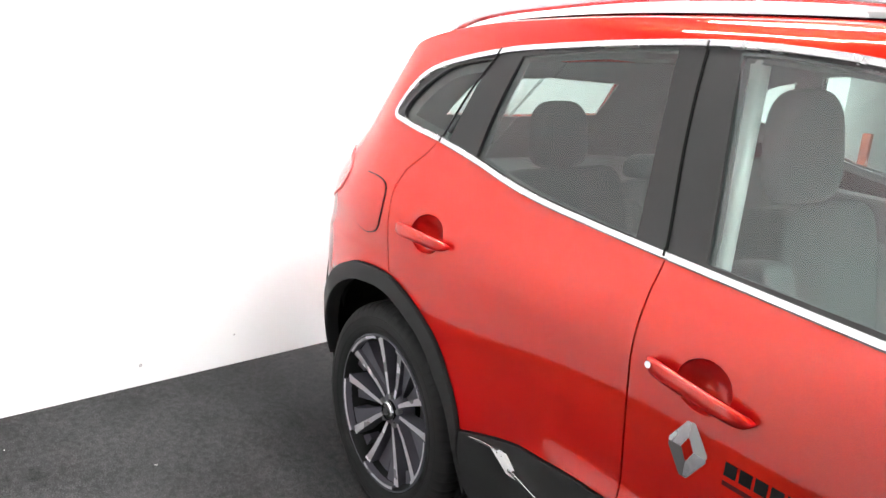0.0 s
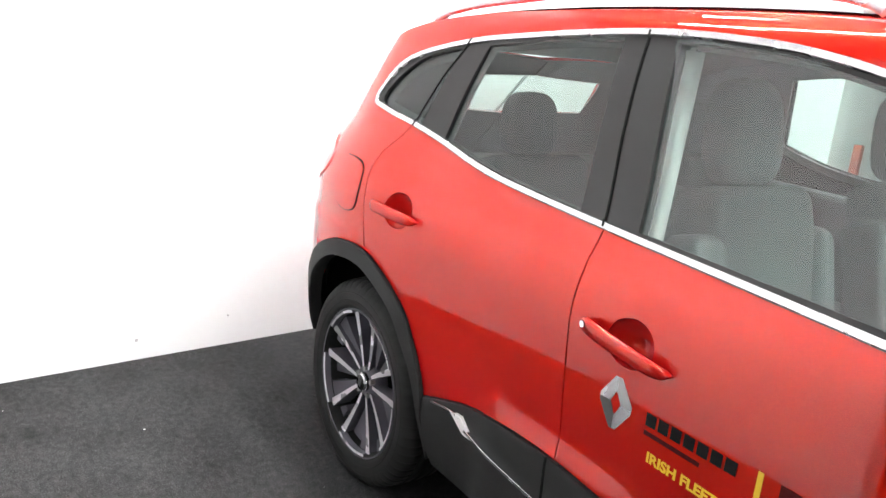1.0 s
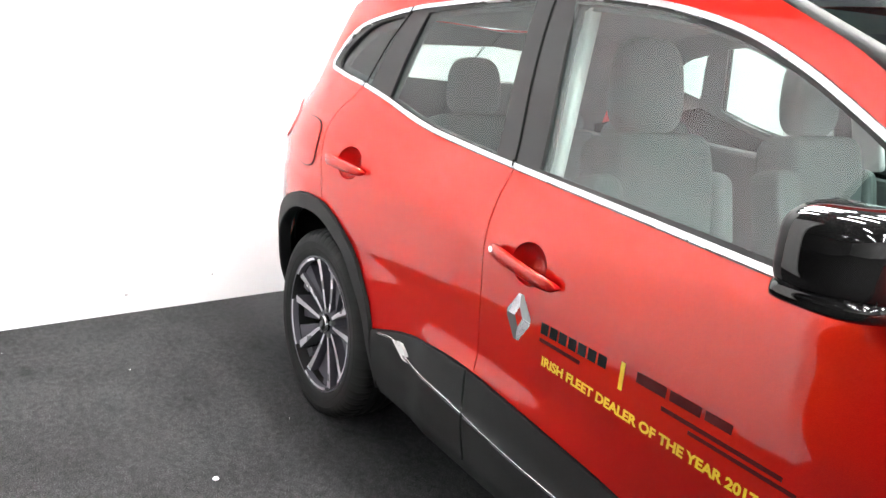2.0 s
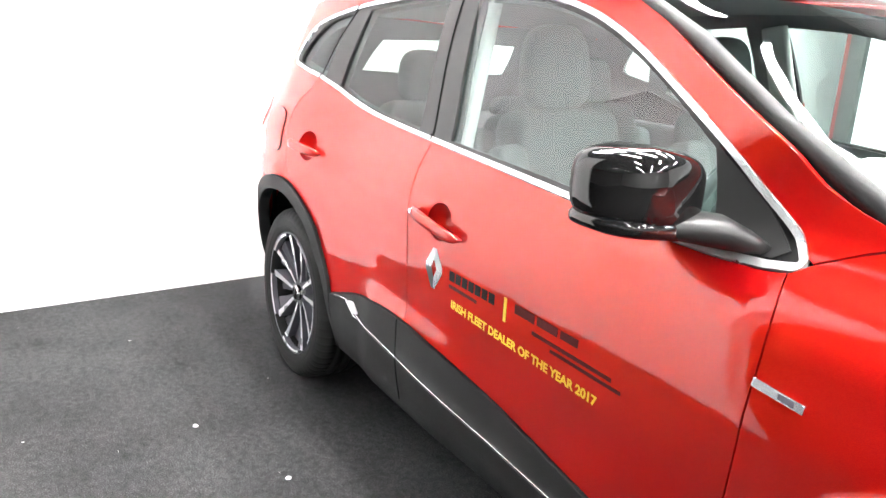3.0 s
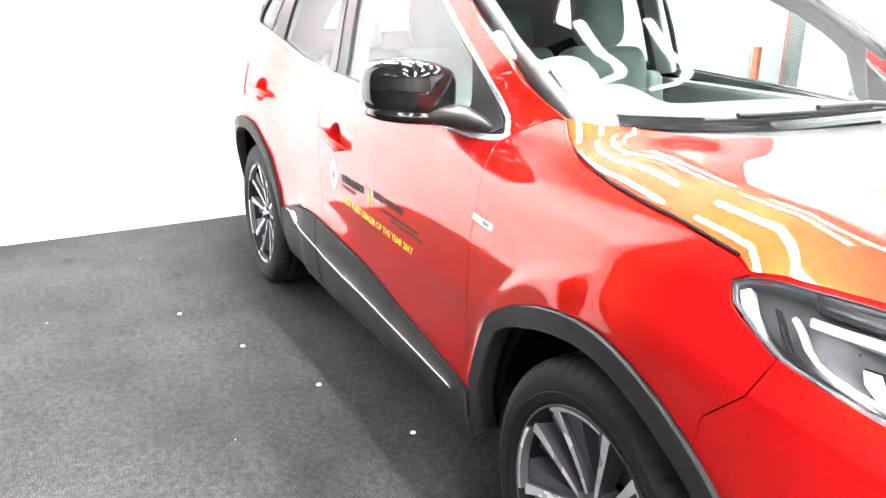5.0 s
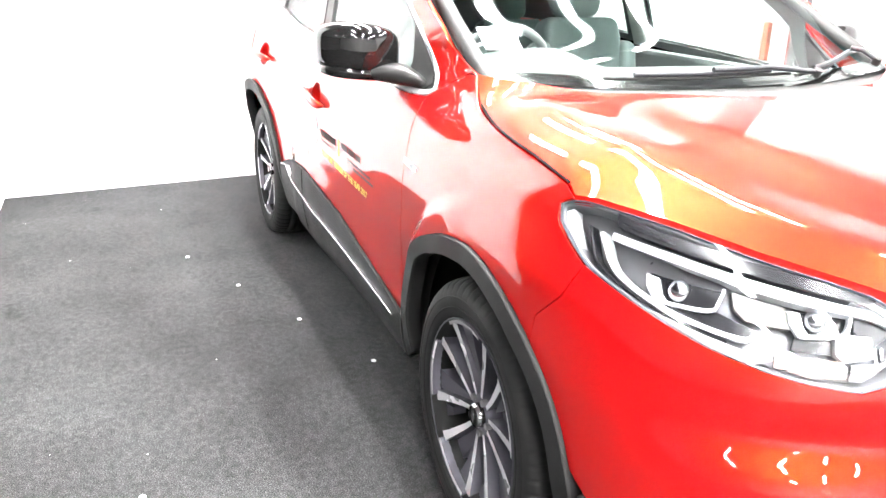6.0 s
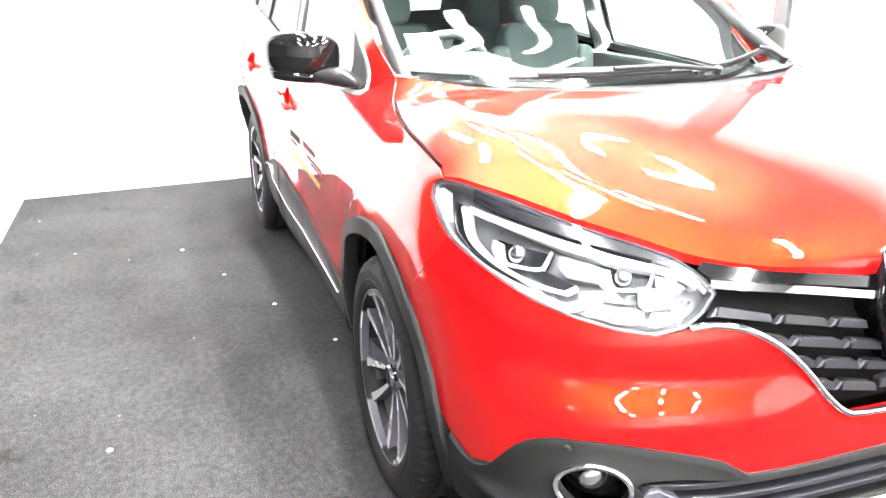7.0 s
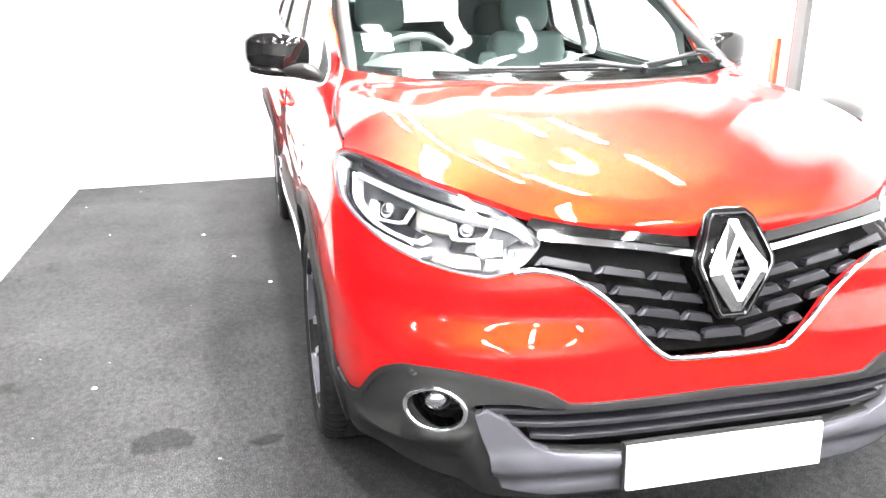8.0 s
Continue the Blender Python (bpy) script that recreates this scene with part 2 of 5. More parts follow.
def arc(cx, cz, r0, a0, a1, n=28, r1=None):
    """Points of an arc in degrees; the radius may change evenly from r0 to r1."""
    r1 = r0 if r1 is None else r1
    out = []
    for i in range(n + 1):
        k = i / n
        a = radians(a0 + (a1 - a0) * k)
        r = r0 + (r1 - r0) * k
        out.append((cx + r * math.cos(a), cz + r * math.sin(a)))
    return out


# ---- the car's skin: nose at +x, half widths by station and height ----
XC, XR = 1.30, -1.40
UEND = XC + math.pi / 2


def spline1(xs, ys, x):
    """Monotone cubic through a few stations."""
    xs, ys = np.asarray(xs, float), np.asarray(ys, float)
    x = np.clip(np.asarray(x, float), xs[0], xs[-1])
    h = np.diff(xs)
    d = np.diff(ys) / h
    m = np.zeros_like(ys)
    for i in range(1, len(xs) - 1):
        if d[i - 1] * d[i] > 0:
            w1, w2 = 2 * h[i] + h[i - 1], h[i] + 2 * h[i - 1]
            m[i] = (w1 + w2) / (w1 / d[i - 1] + w2 / d[i])
    m[0], m[-1] = d[0], d[-1]
    i = np.clip(np.searchsorted(xs, x, side="right") - 1, 0, len(xs) - 2)
    t = (x - xs[i]) / h[i]
    return (ys[i] * (1 + 2 * t) * (1 - t) ** 2 + m[i] * h[i] * t * (1 - t) ** 2
            + ys[i + 1] * t * t * (3 - 2 * t) + m[i + 1] * h[i] * t * t * (t - 1))


def ease(a, b, x):
    t = np.clip((np.asarray(x, float) - a) / (b - a), 0, 1)
    return t * t * (3 - 2 * t)


def lean(x, z):
    """How far the shoulder draws in towards the windscreen's foot."""
    return .050 * ease(.92, 1.12, z) * ease(1.36, 1.15, z) * ease(.30, .95, x)


def halfwidth(x, z):
    z0 = z
    # the widest line sinks from the rear door to the front wing
    z = z - spline1([-1.2, -.9, -.4, .3, .9, 1.3], [.065, .072, .04, -.025, -.035, -.02], x) * ease(.60, .70, z) * ease(1.0, .88, z)
    w = spline1([.15, .30, .45, .55, .68, .82, .92, 1.0, 1.08, 1.30, 1.45, 1.53, 1.57],
                [.80, .845, .866, .866, .872, .872, .862, .842, .803, .745, .695, .655, .60], z)
    rear = .058 * np.exp(-((x + 1.42) / .45) ** 2) * spline1([.3, .55, .85, 1.0, 1.08, 1.2, 1.45, 1.55],
                                                             [.3, .9, 1.1, 1.45, 1.6, 1.35, 1.2, 1.0], z)
    front = .030 * np.exp(-((x - 1.32) / .42) ** 2) * spline1([.3, .55, .8, .95, 1.05, 1.2], [.5, 1, .9, .35, 0, 0], z)
    z = z0
    flare = .014 * ease(.62, .535, z) * ease(-.74, -.60, x) * (1 - ease(-.35, .12, x))
    # raised brows round the wheel openings
    brow = sum(.010 * ease(.552, .503, np.hypot(x - cx, z - .343)) for cx in (-1.323, 1.323)) * ease(1.0, .85, z) * np.maximum(ease(.2, .5, x) * ease(1.30, 1.16, x), ease(-1.28, -1.42, x))
    return w + rear + front + flare + brow - lean(x, z)


def plan(s, z):
    """(x, y) of the skin at perimeter position s and height z."""
    s, z = np.asarray(s, float), np.asarray(z, float)
    xf = spline1([.15, .22, .33, .45, .60, .75, .87, .95, 1.05], [2.10, 2.16, 2.19, 2.19, 2.17, 2.16, 2.11, 2.02, 1.9], z)
    n = spline1([.2, .5, .72, .90], [4.0, 4.0, 3.4, 2.9], z)
    b = halfwidth(np.clip(s, XR, XC), z)
    f = np.clip(s - XC, 0, math.pi / 2)
    r = 1 / ((np.abs(np.cos(f)) / b) ** n + (np.abs(np.sin(f)) / (xf - XC)) ** n) ** (1 / n)
    xb = spline1([.2, .5, .8, 1.0, 1.2, 1.5], [-2.10, -2.15, -2.12, -2.08, -1.90, -1.58], z)
    g = np.clip(XR - s, 0, math.pi / 2)
    rb = 1 / ((np.abs(np.cos(g)) / b) ** 2.4 + (np.abs(np.sin(g)) / (XR - xb)) ** 2.4) ** (1 / 2.4)
    x = np.where(s > XC, XC + r * np.sin(f), np.where(s < XR, XR - rb * np.sin(g), s))
    y = np.where(s > XC, r * np.cos(f), np.where(s < XR, rb * np.cos(g), b))
    return x, y


def skin(u, z, off=0.0):
    """Points and normals of the skin. u: perimeter distance from the nose's middle, positive on the right-hand side."""
    u, z = np.asarray(u, float), np.asarray(z, float)

    def at(u, z):
        x, y = plan(UEND - np.abs(u), z)
        return np.stack([x, -np.sign(u) * y, z + 0 * x], -1)
    e = 0.002
    side = np.where(u >= 0, 1.0, -1.0)
    ua = np.maximum(np.abs(u), 2 * e) * side
    du = at(ua + e, z) - at(ua - e, z)
    dz = at(ua, z + e) - at(ua, z - e)
    n = np.cross(dz, du)
    n /= np.linalg.norm(n, axis=-1, keepdims=True)
    p = at(np.where(np.abs(u) < 1e-9, 1e-9, u), z)
    c = p * [1, 1, 0] - [0, 0, 0]
    n *= np.sign((n * np.stack([c[..., 0] * .25, c[..., 1], .1 + 0 * c[..., 2]], -1)).sum(-1, keepdims=True))
    return p + n * np.asarray(off)[..., None] if np.ndim(off) else p + n * off, n


def u_at_x(x, z):
    """Perimeter position of a point on the right-hand flank, by its x."""
    s = np.linspace(XR - 1.5, UEND - .02, 900)
    xs, _ = plan(s, np.full_like(s, z))
    return UEND - float(np.interp(x - .7 * float(lean(x, z)), xs, s))


def u_at_y(y, z):
    """Perimeter position of a point on the nose, by its distance from the middle."""
    f = np.linspace(0, math.pi / 2, 500)
    _, ys = plan(XC + f, np.full_like(f, z))
    return math.pi / 2 - float(np.interp(-abs(y), -ys, f))


def xz(pts):
    return [(u_at_x(x, z), z) for x, z in pts]


def yz(pts):
    return [(u_at_y(y, z) * (1 if y >= 0 else -1), z) for y, z in pts]


def dense(loop, step):
    out = []
    for (a, b), (c, d) in zip(loop, loop[1:] + loop[:1]):
        L = math.hypot(c - a, d - b)
        if L < 1e-5:
            continue
        n = max(1, int(math.ceil(L / step)))
        out += [(a + (c - a) * k / n, b + (d - b) * k / n) for k in range(n)]
    return out


def inside(px, pz, loops):
    hit = np.zeros(np.shape(px), bool)
    for loop in loops:
        a = np.array(loop)
        b = np.roll(a, -1, 0)
        for (x1, z1), (x2, z2) in zip(a, b):
            if z1 != z2:
                hit ^= ((z1 > pz) != (z2 > pz)) & (px < (x2 - x1) * (pz - z1) / (z2 - z1) + x1)
    return hit


def area(loop):
    a = np.array(loop)
    b = np.roll(a, -1, 0)
    return 0.5 * float((a[:, 0] * b[:, 1] - b[:, 0] * a[:, 1]).sum())


def inset(loop, d):
    a = np.array(loop)
    t1 = a - np.roll(a, 1, 0)
    t2 = np.roll(a, -1, 0) - a
    t1 /= np.maximum(np.linalg.norm(t1, axis=1, keepdims=True), 1e-9)
    t2 /= np.maximum(np.linalg.norm(t2, axis=1, keepdims=True), 1e-9)
    s = 1 if area(loop) > 0 else -1
    n = s * np.stack([-(t1[:, 1] + t2[:, 1]), t1[:, 0] + t2[:, 0]], -1)
    n /= np.maximum(np.linalg.norm(n, axis=1, keepdims=True), 0.35)
    return [tuple(p) for p in a + n * d]


def panel(name, loop, mat, parent, off=0.0, depth=0.014, gap=0.0022, res=0.032, holes=(), side=1, label="", lip=None):
    """A piece of the skin cut to an outline, with its edges turned in. off: height above the skin, a number or a function of (u, z).
    lip: a function that gives the off at the outline."""
    from mathutils.geometry import delaunay_2d_cdt
    loops = [inset(dense(loop, res), gap)] + [inset(dense(h, res), -gap if gap else 0) for h in holes]
    bu = [np.array(l) for l in loops]
    lo, hi = bu[0].min(0), bu[0].max(0)
    gu, gz = np.meshgrid(np.arange(lo[0], hi[0], res), np.arange(lo[1], hi[1], res))
    gu, gz = gu.ravel(), gz.ravel()
    keep = inside(gu, gz, loops)
    allb = np.concatenate(bu)
    d2 = ((gu[:, None] - allb[None, :, 0]) ** 2 + (gz[:, None] - allb[None, :, 1]) ** 2).min(1)
    keep &= d2 > (res * 0.45) ** 2
    verts = np.concatenate([allb, np.stack([gu[keep], gz[keep]], -1)])
    edges, base = [], 0
    for l in loops:
        edges += [(base + i, base + (i + 1) % len(l)) for i in range(len(l))]
        base += len(l)
    vo, _, fo, *_ = delaunay_2d_cdt([Vector(v) for v in verts], edges, [], 0, 1e-7)
    P = np.array([tuple(v) for v in vo])
    F = np.array([f for f in fo if len(f) == 3])
    C = P[F].mean(1)
    F = F[inside(C[:, 0], C[:, 1], loops)]
    offs = off(P[:, 0], P[:, 1]) if callable(off) else np.full(len(P), float(off))
    pts, nrm = skin(P[:, 0] * side, P[:, 1], offs)
    if callable(off):
        e = 0.003
        a, _ = skin((P[:, 0] + e) * side, P[:, 1], off(P[:, 0] + e, P[:, 1]))
        b, _ = skin((P[:, 0] - e) * side, P[:, 1], off(P[:, 0] - e, P[:, 1]))
        c, _ = skin(P[:, 0] * side, P[:, 1] + e, off(P[:, 0], P[:, 1] + e))
        d, _ = skin(P[:, 0] * side, P[:, 1] - e, off(P[:, 0], P[:, 1] - e))
        n2 = np.cross(c - d, a - b)
        n2 /= np.linalg.norm(n2, axis=1, keepdims=True)
        nrm = n2 * np.sign((n2 * nrm).sum(1, keepdims=True))
    # winding that faces outwards
    f0 = np.cross(pts[F[:, 1]] - pts[F[:, 0]], pts[F[:, 2]] - pts[F[:, 0]])
    wrong = (f0 * nrm[F[:, 0]]).sum(1) < 0
    F[wrong] = F[wrong][:, ::-1]
    faces = [tuple(int(i) for i in f) for f in F]
    V, N = list(pts), list(nrm)
    for k, l in enumerate(loops):
        L = np.array(l)
        o = off(L[:, 0], L[:, 1]) if callable(off) else np.full(len(L), float(off))
        top, nn = skin(L[:, 0] * side, L[:, 1], o)
        bot, _ = skin(L[:, 0] * side, L[:, 1], o - depth)
        mid = top * .75 + bot * .25
        t = np.roll(top, -1, 0) - np.roll(top, 1, 0)
        w = np.cross(t, nn)
        w /= np.maximum(np.linalg.norm(w, axis=1, keepdims=True), 1e-9)
        cen = pts.mean(0)
        if k == 0 and ((top - cen) * w).sum() < 0 or k > 0 and ((top - top.mean(0)) * w).sum() > 0:
            w = -w
        i0, m = len(V), len(l)
        V += list(top) + list(mid) + list(bot)
        N += list((nn + w * .8) / np.linalg.norm(nn + w * .8, axis=1, keepdims=True)) + list(w) + list(w)
        for r in range(2):
            for i in range(m):
                j = (i + 1) % m
                q = (i0 + r * m + i, i0 + r * m + j, i0 + (r + 1) * m + j, i0 + (r + 1) * m + i)
                nq = np.cross(np.array(V[q[1]]) - np.array(V[q[0]]), np.array(V[q[3]]) - np.array(V[q[0]]))
                faces.append(q if float(np.dot(nq, w[i])) > 0 else q[::-1])
    return link_mesh(name, V, faces, mat, parent, label, N)


def band(name, line, width, mat, parent, off=0.004, depth=0.01, side=1, label="", res=0.02):
    """A moulding of even width along an open line on the skin."""
    a = np.array(line, float)
    t = np.gradient(a, axis=0)
    t /= np.maximum(np.linalg.norm(t, axis=1, keepdims=True), 1e-9)
    n = np.stack([-t[:, 1], t[:, 0]], -1) * width / 2
    loop = [tuple(p) for p in a + n] + [tuple(p) for p in (a - n)[::-1]]
    return panel(name, loop, mat, parent, off, depth, 0.0, res, side=side, label=label)


# ---- outlines on the right-hand flank, by x and height ----
WHEEL_X, WHEEL_R = 1.323, 0.343
BELT = [(-1.42, 1.235), (-1.31, 1.215), (-1.21, 1.20), (-1.07, 1.17), (-0.92, 1.132), (-0.80, 1.112), (-0.64, 1.097), (-0.43, 1.083),
        (-0.15, 1.068), (0.16, 1.052), (0.40, 1.040), (0.62, 1.032), (0.74, 1.035)]
WINDOW_TOP = [(0.81, 1.065), (0.785, 1.10), (0.68, 1.165), (0.57, 1.235), (0.42, 1.32), (0.25, 1.405), (0.08, 1.465), (-0.12, 1.503), (-0.33, 1.518),
              (-0.52, 1.518), (-0.74, 1.503), (-0.94, 1.482), (-1.09, 1.46), (-1.28, 1.41), (-1.37, 1.36), (-1.42, 1.29)]
WINDOW = catmull(BELT, .03) + catmull([(0.74, 1.035), (0.80, 1.045), (0.81, 1.065)], .01)[1:] + catmull(WINDOW_TOP, .03)[1:] + \
    catmull([(-1.42, 1.29), (-1.435, 1.255), (-1.42, 1.235)], .01)[1:-1]
REAR_RADII = [(200, .472), (150, .472), (122, .472), (103, .477), (92, .474), (82, .468), (68, .449), (52, .432), (36, .410), (18, .397)]
FRONT_RADII = [(176, .49), (140, .50), (120, .46), (100, .44), (72, .425), (56, .427), (40, .44), (25, .45), (4, .455)]
REAR_ARCH = arc_by(-WHEEL_X, WHEEL_R, REAR_RADII, 44)
FRONT_ARCH = arc_by(WHEEL_X, WHEEL_R, FRONT_RADII, 42)
SILL_TOP = [(-0.94, 0.468), (-0.79, .513), (-0.66, .538), (-0.53, .549), (-0.39, .548), (-0.22, .533), (-0.05, .512), (0.12, .49), (0.38, .447), (0.60, .415), (0.80, .38)]
DOOR_B = [(-0.43, 1.083), (-0.43, 1.03), (-0.428, .94), (-0.42, .82), (-0.41, .70), (-0.40, .548)]
DOOR_F = [(0.785, 1.04), (0.79, .99), (0.79, .91), (0.785, .77), (0.775, .61), (0.77, .50), (0.80, .385)]
DOOR_R = [(-1.21, 1.20), (-1.24, 1.16), (-1.29, 1.11), (-1.31, 1.06), (-1.295, .98), (-1.283, .89), (-1.274, .809)]
BONNET_SEAM = [(1.00, 1.118), (1.035, 1.085), (1.09, 1.058), (1.18, 1.038), (1.30, 1.022), (1.46, 1.008), (1.58, .988), (1.61, .972)]
LAMP_REAR = [(1.61, .968), (1.585, .955), (1.60, .925), (1.65, .893), (1.70, .868)]
BUMPER_SEAM = [(1.675, .80), (1.61, .735), (1.601, .674)]


def section(line, x0, x1):
    """The stretch of a densified line between two stations."""
    return [p for p in line if min(x0, x1) <= p[0] <= max(x0, x1)]


belt_line = catmull(BELT, .03)
sill_line = catmull(SILL_TOP, .03)
door_b = catmull(DOOR_B, .03)
door_f = catmull(DOOR_F, .03)
door_r = catmull(DOOR_R, .03)
seam_b = catmull(BONNET_SEAM, .03)
A_PILLAR = catmull([(1.00, 1.118), (.94, 1.137), (.865, 1.158), (.79, 1.187), (.725, 1.228), (.64, 1.273), (.54, 1.326), (.43, 1.386), (.315, 1.447), (.16, 1.509), (.06, 1.548)], .03)
ROOF_EDGE = catmull([(.06, 1.548), (-.10, 1.562), (-.40, 1.566), (-.80, 1.556), (-1.15, 1.525), (-1.35, 1.485), (-1.48, 1.44)], .04)

HANDLES = ((-1.235, -1.035, .962, .950), (-.375, -.130, .897, .868))


def handle_rim(x0, x1, z0, z1, grow=1.0):
    cx, cz = (x0 + x1) / 2 + .005, (z0 + z1) / 2 + .008
    return xz([(cx + .060 * grow * math.cos(a), cz + .050 * grow * math.sin(a)) for a in np.linspace(0, 2 * math.pi, 37)[:-1]])


car = new("car")
tagged(car, "red metallic crossover car with black cladding and chrome trim", "car")

for side in (1, -1):
    # rear door: the flank between the seams
    arch_part = [p for p in REAR_ARCH if p[0] > -1.270 and p[0] < -.945]
    loop = [(-1.21, 1.20)] + section(belt_line, -1.19, -.45) + door_b + [p for p in reversed(section(sill_line, -.935, -.41))] + arch_part[::-1] + door_r[::-1][:-1]
    rear_door = panel("rear_door", xz(loop), PAINT, car, side=side, res=.017, holes=[handle_rim(*HANDLES[0])], label="red rear door panel with white wall reflections")
    loop = [(-.43, 1.083)] + section(belt_line, -.41, .745) + [(.785, 1.04)] + door_f[1:] + [p for p in reversed(section(sill_line, -.39, .79))] + door_b[::-1][:-1]
    front_door = panel("front_door", xz(loop), PAINT, car, side=side, res=.02, holes=[handle_rim(*HANDLES[1])], label="red front door panel with dealer lettering")
    # wing
    fa = [p for p in FRONT_ARCH if p[1] > .385 and p[0] < 1.595]
    loop = [(.785, 1.04), (.82, 1.06), (.90, 1.095), (.96, 1.118)] + seam_b + catmull(LAMP_REAR, .02) + BUMPER_SEAM + [p for p in fa[::-1]] + door_f[::-1][:-1]
    wing = panel("front_wing", xz(loop), PAINT, car, side=side, res=.017, label="red front wing over the wheel arch")
    # body side: quarter panel, roof side and windscreen pillar in one pressing
    wt = WINDOW[WINDOW.index(min(WINDOW, key=lambda p: abs(p[0] - .81) + abs(p[1] - 1.065))):]
    lower = [p for p in REAR_ARCH if p[0] < -1.28 and p[1] > .52]
    loop = A_PILLAR + ROOF_EDGE[1:] + catmull([(-1.48, 1.44), (-1.58, 1.35), (-1.68, 1.23), (-1.72, 1.13), (-1.66, 1.105), (-1.585, 1.06), (-1.60, 1.00), (-1.70, .95),
                                               (-1.86, .90), (-1.86, .72), (-1.74, .56)], .03)[1:] + lower + door_r[::-1] + \
        section(belt_line, -1.42, -1.215)[::-1] + [p for p in reversed(wt)][:-1] + [(.81, 1.065), (.82, 1.06), (.90, 1.095), (.96, 1.118)]
    panel("body_side", xz(loop), PAINT, car, side=side, res=.02, label="red roof side, pillar and rear quarter panel", gap=0.0015)


# ---- front of the car ----
def both(right):
    """A closed outline from its right-hand half, from the top middle round to the bottom middle."""
    return list(right) + [(-u, z) for u, z in reversed(right) if abs(u) > 1e-6]


CHROME_V = [(0, .558), (.128, .560), (.166, .570), (.212, .61), (.265, .67), (.33, .728), (.40, .766), (.47, .778), (.51, .772)]
LAMP_LOW_Y = [(.57, .757), (.64, .766), (.70, .779)]
LAMP_LOW_X = [(1.94, .80), (1.84, .83), (1.70, .868)]
LAMP_TOP_X = [(1.61, .968), (1.66, .973), (1.79, .963), (1.91, .934), (1.985, .912)]
LAMP_TOP_Y = [(.51, .895), (.475, .872), (.445, .832), (.475, .80), (.515, .772)]
CLAD_TOP = [(1.80, .44), (1.87, .415), (1.93, .437), (1.99, .512), (2.02, .538)]
CLAD_TOP_Y = [(.74, .55), (.65, .552), (.53, .532), (.44, .505), (.39, .474), (.12, .472), (0, .474)]

arch_front = [p for p in FRONT_ARCH if p[0] > 1.607 and p[1] > .45]
right = catmull(yz(CHROME_V), .03) + yz(LAMP_LOW_Y) + xz(LAMP_LOW_X + BUMPER_SEAM + arch_front + CLAD_TOP) + catmull(yz(CLAD_TOP_Y), .03)


def bumper_shape(u, z):
    """Soft relief of the bumper: a hollow under the lamps and a swelling below it."""
    w = ease(.12, .45, np.abs(u)) * (1 - ease(.72, 1.05, np.abs(u)))
    return w * (-.011 * np.exp(-((z - .672) / .036) ** 2) + .013 * np.exp(-((z - .585) / .042) ** 2))


bumper = panel("front_bumper", both(right), PAINT, car, off=bumper_shape, res=.02, gap=.0003, label="red front bumper skin")
# lower cladding, with the fog lamp openings and the intake cut out
low = xz([(1.70, .245), (1.76, .36), (1.785, .43)] + CLAD_TOP) + catmull(yz(CLAD_TOP_Y[:-1]), .03) + [(0, .474)]
FOG_U, FOG_Z = u_at_y(.685, .45), .452
fog_hole = [(FOG_U + .069 * math.cos(a), FOG_Z + .053 * math.sin(a)) for a in np.linspace(0, 2 * math.pi, 28)[:-1]]
INTAKE = catmull(yz([(0, .465), (.12, .463), (.39, .462), (.52, .478), (.60, .474), (.615, .462), (.56, .425), (.50, .385), (.44, .36), (.26, .342), (0, .340)]), .03)
intake_full = both(INTAKE)
low_full = both([(0, .474)] + [p for p in reversed(low)][1:] + yz([(.74, .245), (.60, .222), (.30, .200), (0, .198)]))
panel("bumper_cladding", low_full, BLACK_TRIM, car, off=lambda u, z: .004 + (.024 * np.exp(-((z - .380 + .12 * (np.abs(u) - .75)) / .020) ** 2) - .030 * ease(.37, .29, z)) * ease(.60, .68, np.abs(u)) * (1 - ease(.90, 1.06, np.abs(u))), holes=[fog_hole, [(-u, z) for u, z in fog_hole][::-1], intake_full], gap=.0,
      depth=.03, res=.03, label="grained black lower bumper cladding")
lip_line = xz(CLAD_TOP) + catmull(yz(CLAD_TOP_Y), .03)
lip_line = catmull([(u, z - .008) for u, z in lip_line], .02)
lip_line = lip_line + [(-u, z) for u, z in reversed(lip_line) if abs(u) > 1e-3]
band("cladding_lip", lip_line, .014, BLACK_TRIM, car, off=.010, depth=.012, label="raised lip of the lower cladding")
panel("intake_mesh", intake_full, DARK, car, off=-.06, gap=0, depth=.005, res=.06, label="dark lower air intake")
for k, zz in enumerate((.448, .415, .382)):
    w = (.585, .535, .475)[k]
    line = catmull([(u * s, z) for s in (1,) for u, z in yz([(w, zz + .010), (.40, zz + .002), (.2, zz - .001), (.01, zz - .001)])], .03)
    line = line + [(-u, z) for u, z in reversed(line)]
    band("intake_slat", line, .010, SATIN_DARK, car, off=-.004, depth=.045)
